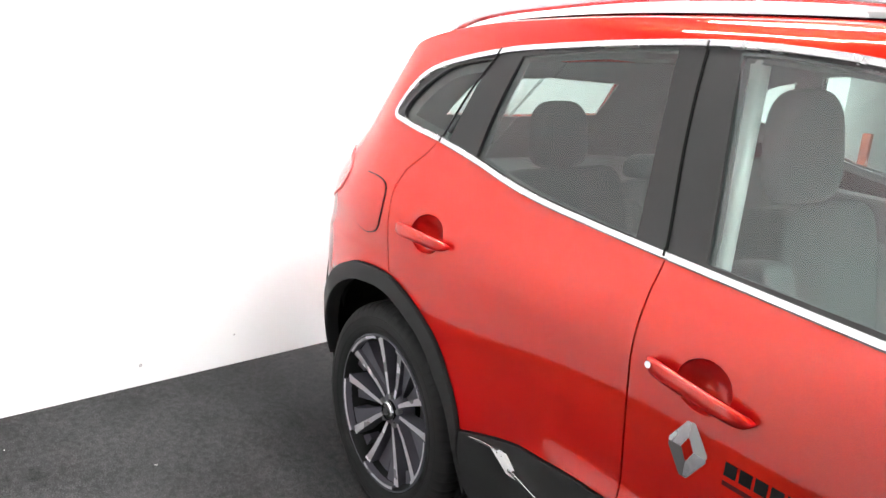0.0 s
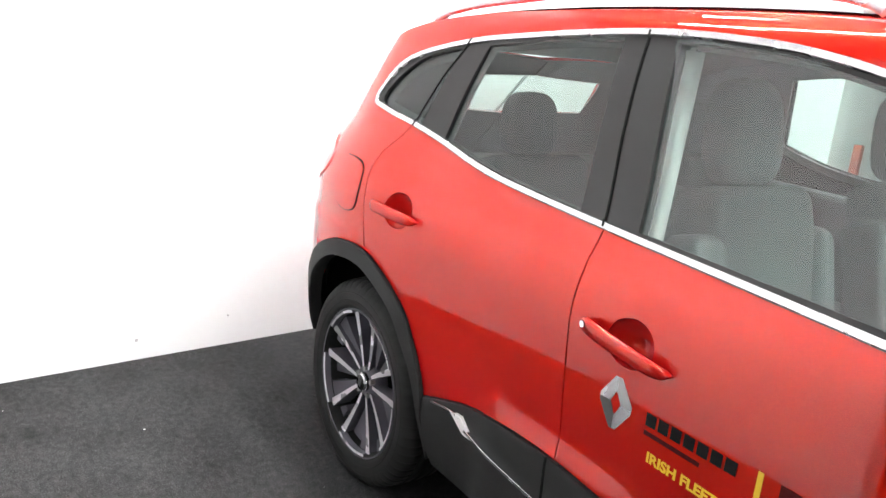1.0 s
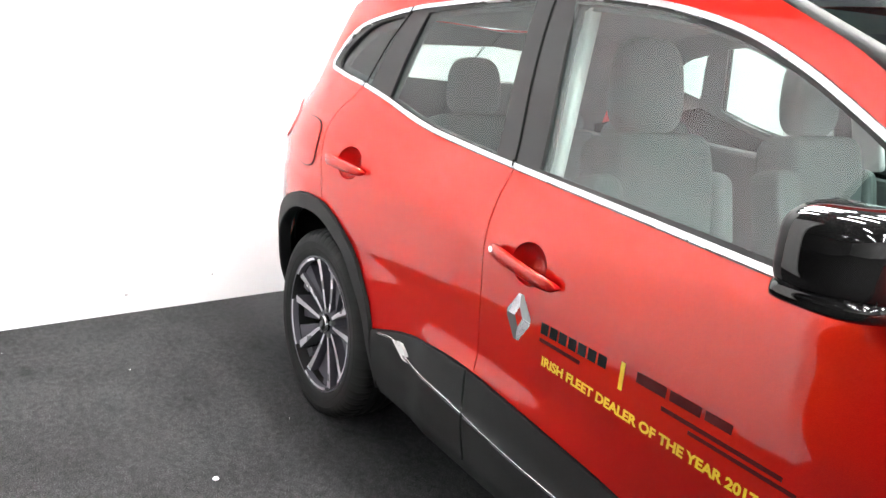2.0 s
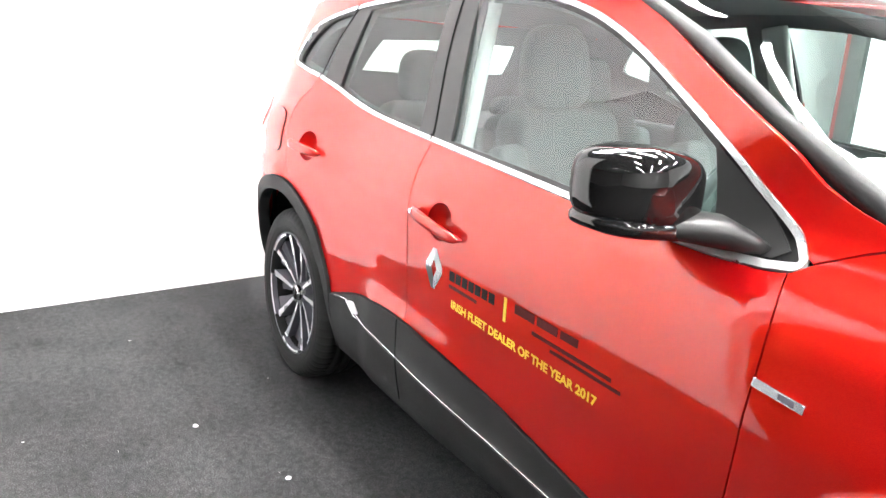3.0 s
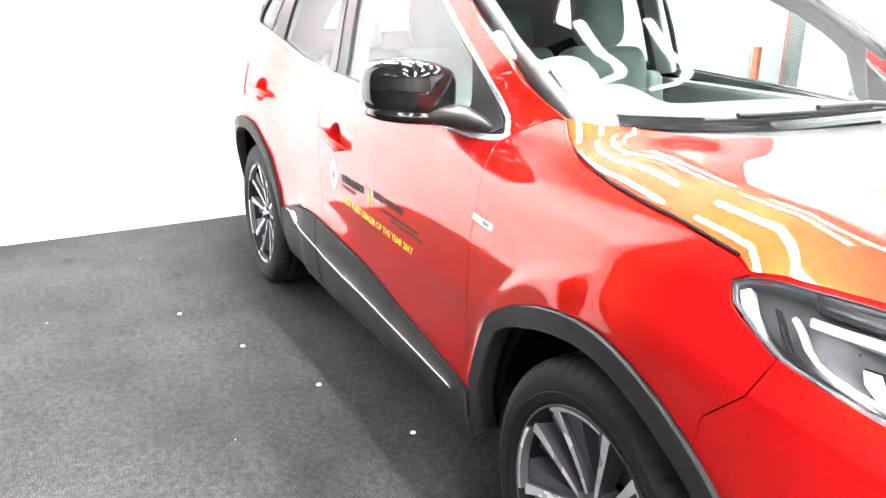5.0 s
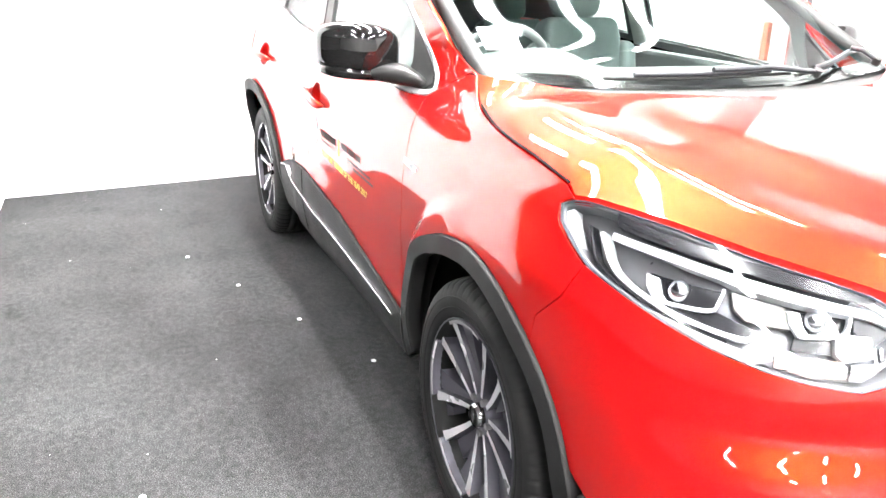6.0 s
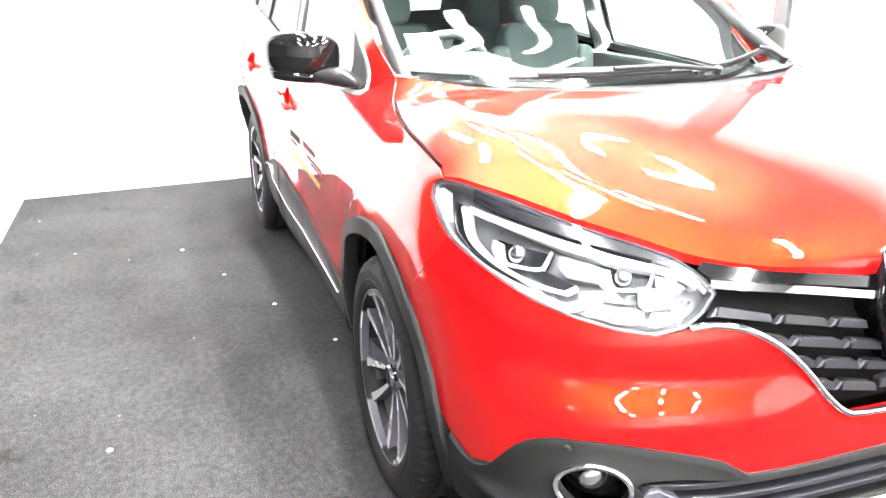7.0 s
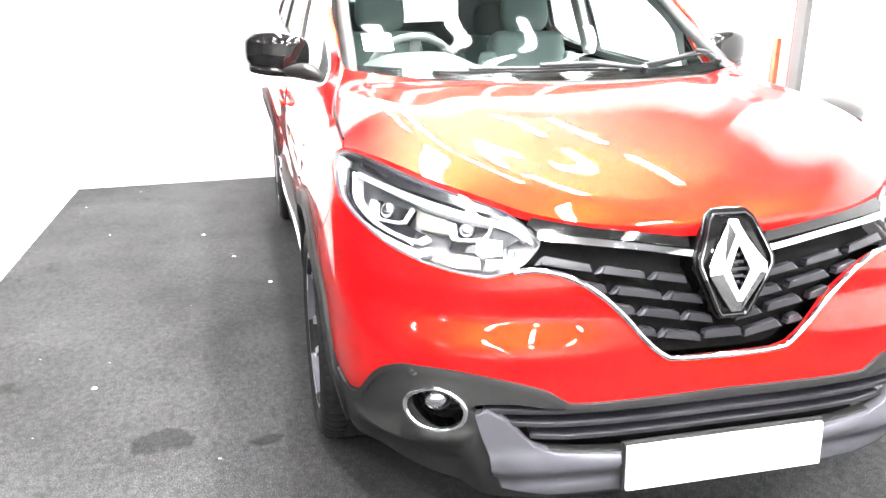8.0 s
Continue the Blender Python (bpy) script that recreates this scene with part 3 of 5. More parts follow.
# satin skid plate along the lower lip
skid = both([(0, .338)] + yz([(.26, .339), (.42, .354), (.47, .372), (.535, .44), (.575, .462), (.60, .452), (.585, .40), (.565, .35), (.555, .30), (.53, .255), (.42, .232), (.2, .228), (0, .228)]))
panel("skid_plate", skid, SATIN, car, off=lambda u, z: .014 + .016 * np.exp(-((z - .325) / .022) ** 2) - .012 * np.exp(-((z - .275) / .02) ** 2), depth=.03, gap=0, label="satin grey skid plate under the intake")
for side in (1, -1):
    ring = [(FOG_U + .068 * math.cos(a), FOG_Z + .052 * math.sin(a)) for a in np.linspace(0, 2 * math.pi, 36)]
    pts, _ = skin(np.array([p[0] for p in ring]) * side, np.array([p[1] for p in ring]), .006)
    fog = tube("fog_lamp", pts[:-1], .0065, CHROME, car, "fog lamp with a chrome ring", 8, True)
    cup = [(FOG_U + .068 * math.cos(a), FOG_Z + .052 * math.sin(a)) for a in np.linspace(0, 2 * math.pi, 28)[:-1]]
    panel("lamp_cup", cup, GLOSS_BLACK, fog, off=-.05, depth=.004, gap=0, side=side)
    c, n = skin(np.array([FOG_U * side]), np.array([FOG_Z + .012]), -.03)
    bm = bmesh.new()
    bmesh.ops.create_uvsphere(bm, u_segments=20, v_segments=12, radius=.034)
    bmesh.ops.scale(bm, vec=(.55, 1, .85), verts=bm.verts)
    bmesh.ops.translate(bm, vec=Vector(c[0]), verts=bm.verts)
    part("bulb_lens", bm, LAMP_SILVER, fog, "clear fog lamp lens", True)
    c, n = skin(np.array([u_at_x(2.063, .535) * side]), np.array([.535]), .004)
    bm = bmesh.new()
    bmesh.ops.create_uvsphere(bm, u_segments=14, v_segments=8, radius=.009)
    bmesh.ops.translate(bm, vec=Vector(c[0]), verts=bm.verts)
    part("parking_sensor", bm, BLACK_TRIM, car, "", True)

# headlamps
lamp_loop = catmull(xz(LAMP_TOP_X), .02) + catmull(yz(LAMP_TOP_Y), .02) + catmull(yz(LAMP_LOW_Y), .02) + catmull(xz(LAMP_LOW_X), .02) + xz(LAMP_REAR[::-1][1:-1])
def lamp_bowl(cu, cz, w, h, lamp, side):
    """A dark well with a ball lens in it and a white C-shaped frame round it."""
    well = [(cu + w * .50, cz + h * .45), (cu - w * .50, cz + h * .40), (cu - w * .44, cz - h * .42), (cu + w * .20, cz - h * .50), (cu + w * .48, cz - h * .10)]
    bowl = panel("reflector_bowl", well, LAMP_DARK, lamp, off=-.046, depth=.01, gap=0, side=side, res=.02, label="dark reflector well")
    c, n = skin(np.array([(cu + w * .05) * side]), np.array([cz + h * .06]), -.040)
    bm = bmesh.new()
    bmesh.ops.create_uvsphere(bm, u_segments=20, v_segments=12, radius=h * .44)
    bmesh.ops.translate(bm, vec=Vector(c[0]), verts=bm.verts)
    part("projector", bm, LAMP_SILVER, bowl, "clear ball lens", True)
    block = [(cu + w * .50, cz + h * .30), (cu + w * .32, cz + h * .26), (cu + w * .24, cz - h * .24), (cu + w * .14, cz - h * .48), (cu + w * .30, cz - h * .56), (cu + w * .47, cz - h * .10)]
    panel("bowl_side", block, LAMP_WHITE, bowl, off=-.026, depth=.012, gap=0, side=side, res=.02)
    line = catmull([(cu + w * .26, cz - h * .52), (cu - w * .36, cz - h * .44), (cu - w * .45, cz - h * .20), (cu - w * .50, cz + h * .36)], .008)
    band("bowl_edge", line, .0055, LAMP_WHITE, bowl, off=-.026, depth=.014, side=side)


for side in (1, -1):
    lamp = panel("headlamp", lamp_loop, LAMP_BED, car, off=-.062, depth=.004, gap=.002, side=side, label="clear headlamp with white light guides and chrome bowls")
    panel("lens", lamp_loop, LENS, lamp, off=.001, depth=.006, gap=.003, side=side, label="clear polycarbonate lens")
    rim = inset(dense(lamp_loop, .02), .0028)
    panel("bezel", lamp_loop, SATIN, lamp, off=-.004, depth=.012, gap=.001, holes=[rim], side=side, label="grey lamp bezel")
    panel("housing", lamp_loop, LAMP_BED, lamp, off=-.012, depth=.052, gap=.001, holes=[inset(dense(lamp_loop, .02), .006)], side=side, label="silver wall of the lamp housing")
    guide = catmull([(1.222, .950), (1.186, .893), (1.086, .847), (.966, .823), (.877, .809), (.794, .796), (.766, .806)], .02)
    band("light_guide", guide, .018, LAMP_WHITE, lamp, off=-.014, depth=.03, side=side, label="white daytime light guide")
    # dark band paints the shade of a groove between the guides
    band("guide_groove", catmull([(1.160, .936), (1.122, .884), (1.036, .852), (.930, .829), (.840, .814)], .02), .004, LAMP_DARK, lamp, off=-.016, depth=.03, side=side)
    guide = catmull([(1.128, .931), (1.076, .880), (.978, .848), (.881, .830), (.808, .823), (.786, .836)], .02)
    band("light_guide", guide, .008, LAMP_WHITE, lamp, off=-.019, depth=.03, side=side)
    panel("dark_strip", [(1.10, .9665), (1.0, .953), (.885, .938), (.709, .914), (.60, .889), (.609, .884), (.707, .897), (.881, .921), (1.0, .936), (1.09, .946)],
          LAMP_DARK, lamp, off=-.008, depth=.02, gap=0, side=side, label="dark strip under the lens")
    # silver band stands for a reflected streak on the dark strip
    band("bright_strip", catmull([(1.08, .953), (1.02, .946), (.965, .938)], .02), .004, LAMP_SILVER, lamp, off=-.006, depth=.01, side=side)
    strip = catmull([(1.100, .931), (.966, .920), (.821, .902), (.698, .886), (.590, .868), (.545, .846)], .02)
    band("chrome_strip", strip, .013, LAMP_WHITE, lamp, off=-.018, depth=.025, side=side, label="pale strip under the dark cover")
    band("chrome_strip", catmull([(.66, .897), (.60, .880), (.548, .852), (.530, .834)], .02), .008, LAMP_SILVER, lamp, off=-.010, depth=.02, side=side)
    panel("blade", [(.846, .892), (.752, .880), (.738, .848), (.815, .852), (.838, .868)], LAMP_BEIGE, lamp, off=-.030, depth=.02, gap=0, side=side, label="beige reflector blade between the bowls")
    # flat dark patches paint the shade of hollows in the lamp
    panel("cavity", [(.965, .848), (.862, .858), (.790, .840), (.800, .828), (.890, .834)], LAMP_DARK, lamp, off=-.036, depth=.01, gap=0, side=side)
    panel("cavity", [(.632, .872), (.552, .852), (.595, .826), (.628, .836)], LAMP_DARK, lamp, off=-.028, depth=.01, gap=0, side=side)
    panel("cavity", [(.726, .842), (.664, .842), (.660, .815), (.730, .818)], LAMP_DARK, lamp, off=-.040, depth=.01, gap=0, side=side)
    lamp_bowl(.935, .877, .150, .046, lamp, side)
    lamp_bowl(.690, .861, .112, .042, lamp, side)
    panel("bright_block", [(.662, .846), (.600, .842), (.594, .811), (.642, .803), (.658, .815)], LAMP_WHITE, lamp, off=-.026, depth=.02, gap=0, side=side, label="pale facet beside the second bowl")
    for k in range(4):
        band("fin", [(.590 - .012 * k, .826 - .001 * k), (.586 - .010 * k, .800 + .004 * k)], .004, LAMP_SILVER, lamp, off=-.030, depth=.01, side=side)
    panel("indicator", [(.758, .805), (.690, .808), (.647, .804), (.640, .778), (.700, .776), (.758, .787)], AMBER, lamp, off=-.024, depth=.015, gap=0, side=side, label="pale amber indicator lens")
    for k in range(3):
        band("indicator_rib", [(.745, .801 - .008 * k), (.655, .799 - .008 * k)], .0015, LAMP_SILVER, lamp, off=-.022, depth=.004, side=side)
    panel("reflector", [(.630, .800), (.585, .802), (.590, .785), (.612, .772), (.634, .774)], LAMP_SILVER, lamp, off=-.026, depth=.01, gap=0, side=side)

# grille
g_top = yz([(0, .89), (.07, .885), (.11, .842), (.33, .866), (.46, .886), (.475, .872), (.445, .832), (.475, .80), (.51, .777)])
grille = panel("grille", both(g_top + catmull(yz(CHROME_V), .03)[::-1][1:]), DARK, car, off=-.055, depth=.006, gap=0, res=.04, label="black radiator grille with segmented bars and chrome frame")
for s in (1, -1):
    top = yz([(.10, .836), (.20, .849), (.33, .864), (.455, .884), (.468, .872), (.45, .856), (.27, .838), (.10, .815)])
    panel("upper_strip", top, BADGE_BLACK, grille, off=-.004, depth=.05, gap=0, side=s)
    band("chrome_bar", catmull(yz([(.455, .846), (.27, .826), (.095, .800)]), .03), .013, CHROME, grille, off=.006, depth=.02, side=s)
    # rows of stepped bars: where each bar starts and ends, and the row's height at its inner end
    for z0, bars in ((.739, ((.105, .183), (.208, .312), (.335, .450))), (.694, ((.060, .143), (.165, .276), (.300, .372))), (.650, ((.030, .095), (.114, .205), (.228, .290))), (.603, ((.058, .152), (.172, .212)))):
        for y0, y1 in bars:
            za, zb = z0 + .178 * (y0 - .1), z0 + .178 * (y1 - .1)
            bar = panel("bar", yz([(y0 + .006, za + .0085), (y1 - .010, zb + .0085), (y1, zb - .0085), (y0, za - .0085)]), SATIN_DARK, grille, off=-.012, depth=.022, gap=0, res=.05, side=s)
            panel("bar_end", yz([(y1 - .012, zb + .008), (y1 - .004, zb + .006), (y1 + .012, zb - .0105), (y1 + .002, zb - .0095)]), SATIN, bar, off=-.020, depth=.016, gap=0, res=.05, side=s)
panel("bar", both(yz([(0, .613), (.045, .610), (.050, .592), (0, .592)])), SATIN_DARK, grille, off=-.012, depth=.022, gap=0, res=.05)
v_line = catmull(yz(CHROME_V), .02)
frame_line = [(u, z) for u, z in reversed(v_line)] + [(-u, z) for u, z in v_line if u > 1e-6]
fu, fz = np.array([p[0] for p in frame_line]) + 1e-7, np.array([p[1] for p in frame_line])
frame_pts, _ = skin(fu, fz, .004 + .012 * np.exp(-(fu / .22) ** 2))
tube("chrome_frame", frame_pts, .0075, CHROME, grille, "rounded chrome frame of the grille", 12)
shield = both(yz([(0, .884), (.042, .884), (.061, .871), (.099, .788), (.099, .768), (.046, .662), (.034, .648), (0, .648)]))
mount = panel("badge_mount", shield, BADGE_BLACK, grille, off=.014, depth=.075, gap=0, label="gloss black badge mount")
edge_in = inset(dense(shield, .02), .012)
panel("mount_rim", inset(dense(shield, .02), .004), BADGE_BLACK, mount, off=.024, depth=.014, gap=0, holes=[edge_in], label="raised rim of the badge mount")
band("mount_edge", edge_in + edge_in[:1], .0025, CHROME, mount, off=.0245, depth=.004, label="thin bright line inside the rim")


def diamond(name, cu, cz, w, h, hole_w, hole_h, mat, parent, off, ridge=.012, label=""):
    """A hollow diamond with cut corners, raised along the middle of its four arms."""
    out = [(.16 * w, h), (w, h * .10), (w, -h * .10), (.16 * w, -h), (-.16 * w, -h), (-w, -h * .10), (-w, h * .10), (-.16 * w, h)]
    hole = [(.03 * w, hole_h), (hole_w, hole_h * .05), (hole_w, -hole_h * .05), (.03 * w, -hole_h), (-.03 * w, -hole_h), (-hole_w, -hole_h * .05), (-hole_w, hole_h * .05), (-.03 * w, hole_h)]
    V, F = [], []
    for f, o in ((0.0, -.010), (0.0, 0.0), (.55, ridge), (1.0, ridge * .45), (1.0, -.010)):
        for (a, b), (c, d) in zip(out, hole):
            p, _ = skin(np.array([cu + a + (c - a) * f + 1e-7]), np.array([cz + b + (d - b) * f]), off + o)
            V.append(p[0])
    n = len(out)
    for r in range(4):
        for i in range(n):
            j = (i + 1) % n
            F.append((r * n + i, r * n + j, r * n + n + j, r * n + n + i))
    return link_mesh(name, V, F, mat, parent, label, smooth=False)


diamond("badge", 0, .763, .085, .095, .029, .044, CHROME, grille, .030, label="chrome diamond badge")
for k in range(5):
    w = .026 * (1 - abs(k - 2) / 2.9)
    band("badge_louvre", [(-w, .763 + .014 * (k - 2)), (0.0, .763 + .014 * (k - 2)), (w, .763 + .014 * (k - 2))], .005, SATIN_DARK, grille, off=.026, depth=.006)

# number plate
plate = box_part("number_plate", (-.006, -.26, -.0555), (.006, .26, .0555), PLATE, car, "blank white number plate", .003, pose(2.228, 0, .314, 0, -4, 0))
box_part("plate_holder", (-.012, -.266, -.062), (.0, .266, .062), BLACK_TRIM, plate, "", .003, pose(2.222, 0, .314, 0, -4, 0))

# bonnet
edge = xz(catmull(BONNET_SEAM, .03)) + xz([(1.66, .977), (1.79, .967), (1.91, .938), (1.98, .917)]) + \
    catmull(yz([(.51, .902), (.46, .889), (.33, .869), (.20, .859), (.13, .852), (.06, .852), (0, .852)]), .03)
eu, ez = np.array([p[0] for p in edge]), np.array([p[1] for p in edge])
ep, _ = skin(eu + 1e-7, ez, 0.0)


def crown(x):
    return spline1([.95, 1.2, 1.4, 1.6, 1.8, 1.95, 2.05, 2.10, 2.135], [1.108, 1.096, 1.076, 1.047, 1.006, .960, .913, .880, .852], x)


def bonnet_mesh():
    T = np.sin(np.linspace(-math.pi / 2, math.pi / 2, 91))
    V, F = [], []
    for x, y, z in ep:
        w = max(0.0, 1 - (x - 1.0) / .7) ** 2
        xx = x + .29 * (1 - T ** 2) * w - .003
        yy = T * max(abs(y) - (.007 if x < 1.6 else .004), .0005)
        zc = crown(xx)
        fade = float(ease(2.12, 1.9, x))
        # a pressed crease that closes in towards the badge, with a shallow valley inside it
        d = np.abs(yy) - float(spline1([1.0, 1.4, 1.62, 1.78, 1.92, 2.02, 2.1], [.66, .69, .655, .60, .50, .37, .22], x))
        ridge = .011 * np.exp(-np.sqrt(d * d + .018 ** 2) / .055) * fade * float(ease(1.0, 1.2, x))
        dip = -.008 * np.exp(-((d + .17) / .10) ** 2) * fade
        steep = 2.8 + 5.4 * float(ease(1.78, 1.50, x))
        zz = z + (zc - z) * (1 - np.abs(T) ** steep) + ridge + dip
        V += list(np.stack([xx, yy, zz], -1))
    n = len(T)
    for i in range(len(ep) - 1):
        for j in range(n - 1):
            F.append((i * n + j, (i + 1) * n + j, (i + 1) * n + j + 1, i * n + j + 1))
    # turned-in edge all round
    ringi = [i * n for i in range(len(ep))] + [(len(ep) - 1 - i) * n + n - 1 for i in range(len(ep))]
    b0 = len(V)
    V += [np.array(V[i]) - [0, 0, .018] for i in ringi]
    V += [np.array(V[i]) for i in ringi]
    m = len(ringi)
    for i in range(m - 1):
        F.append((b0 + m + i, b0 + m + i + 1, b0 + i + 1, b0 + i))
    return link_mesh("bonnet", V, F, PAINT, car, "red bonnet with two soft ridges")


bonnet_mesh()


# windscreen, roof
def cross(edge_xz, dx, dz, name, mat, label, t0=1.0, lift=0.0, power=2.0, cols=41, skirt=False):
    """A panel across the car between the two edge lines: dx, dz give how far its middle stands ahead of and above them, from first to last row."""
    V, F = [], []
    T = np.linspace(-t0, t0, cols)
    for k, (x, z) in enumerate(edge_xz):
        f = k / (len(edge_xz) - 1)
        p, _ = skin(np.array([u_at_x(x, z)]), np.array([z]), 0.0)
        x, y, z = p[0]
        bulge = 1 - np.abs(T) ** power
        V += list(np.stack([x + (dx[0] + (dx[1] - dx[0]) * f) * bulge, T * abs(y), z + lift + (dz[0] + (dz[1] - dz[0]) * f) * bulge], -1))
    n = len(T)
    for i in range(len(edge_xz) - 1):
        for j in range(n - 1):
            F.append((i * n + j, i * n + j + 1, (i + 1) * n + j + 1, (i + 1) * n + j))
    return link_mesh(name, V, F, mat, car, label)


screen = cross(A_PILLAR, (.14, .08), (-.026, .045), "windscreen", SCREEN_GLASS, "large curved windscreen with white reflections", t0=.985)
screen.visible_shadow = False
cross(A_PILLAR[:3], (.150, .145), (-.032, -.026), "screen_border", BADGE_BLACK, "black lower windscreen border", t0=.98, lift=-.006)

# black cowl between the windscreen's foot and the bonnet
V, F = [], []
foot, _ = skin(np.array([u_at_x(*A_PILLAR[0])]), np.array([A_PILLAR[0][1]]), 0.0)
for t in np.linspace(-.97, .97, 33):
    b = 1 - t * t
    for k in range(5):
        x = foot[0][0] + b * (.10 + .245 * k / 4)
        V.append((x, t * abs(foot[0][1]), 1.104 - .016 * k / 4 - .014 * b - (.006 if k in (1, 3) else 0)))
for i in range(32):
    for k in range(4):
        F.append((5 * i + k, 5 * i + k + 1, 5 * i + k + 6, 5 * i + k + 5))
link_mesh("cowl", V, F, BLACK_TRIM, car, "black plastic cowl under the windscreen")
cross(A_PILLAR[-4:], (.085, .08), (.04, .043), "screen_border", BADGE_BLACK, "black upper windscreen border", t0=.98, lift=-.006)
cross(ROOF_EDGE, (.08, -.25), (.045, .05), "roof_panel", PAINT, "red roof skin", lift=-.002)
cross([p for p in ROOF_EDGE if -1.25 < p[0] < .0], (.075, -.10), (.045, .047), "roof_glass", GLOSS_BLACK, "black panoramic roof glass", t0=.86, lift=.003)
for side in (1, -1):
    pts = []
    for x, z in catmull([(-.02, 1.575), (-.10, 1.60), (-.40, 1.612), (-.80, 1.600), (-1.12, 1.565), (-1.28, 1.53), (-1.36, 1.495)], .04):
        y = .615 + .085 * float(ease(-.9, -1.4, x))
        pts.append((x, -side * y, z))
    tube("roof_rail", pts, .012, SATIN_LIGHT, car, "satin chrome roof rail", 10)
# tailgate and rear screen
tail = xz(ROOF_EDGE[-1:]) + xz([(-1.58, 1.35), (-1.68, 1.23), (-1.72, 1.13), (-1.84, .90), (-1.86, .46)])
uw = UEND - (XR - math.pi / 2)
right = [(u, z) for u, z in tail]
r1, r2 = right[1][0] + .42, right[2][0] + .44
loop = right + [(uw, .46), (uw, 1.18), (r2, 1.195), (r1, 1.385), (uw, 1.40), (uw, 1.42)]
lined = [(right[0][0], right[0][1] + .025)] + right[1:] + [(uw, .46), (uw, 1.215), (r2 + .035, 1.23), (r1 + .04, 1.37), (uw, 1.385), (uw, 1.445)]
for side in (1, -1):
    tg = panel("tailgate", loop, PAINT, car, side=side, gap=0, res=.06, label="red tailgate half with rear screen")
    panel("rear_screen", [(r1 - .01, 1.39), (r2 - .01, 1.19), (uw, 1.175), (uw, 1.405)], PRIVACY, tg, off=-.01, side=side, gap=0, res=.08, label="tinted rear screen").visible_shadow = False
    panel("tailgate_lining", lined, CABIN, tg, off=-.046, depth=.004, side=side, gap=0, res=.07)
    tl = xz([(-1.66, 1.105), (-1.585, 1.06), (-1.60, 1.00), (-1.70, .95), (-1.80, .92), (-1.84, 1.0), (-1.80, 1.08), (-1.74, 1.11)])
    panel("tail_lamp", catmull(tl + tl[:1], .03)[:-1], RED_LENS, car, off=.005, side=side, gap=.003, label="red wrap-round tail lamp")
    rb = xz([(-1.745, .56), (-1.83, .70), (-1.95, .72), (-2.0, .50), (-1.96, .27), (-1.72, .25), (-1.745, .36), (-1.775, .46)])
    panel("rear_bumper", rb, BLACK_TRIM, car, off=.006, side=side, gap=.002, label="black lower rear bumper corner")

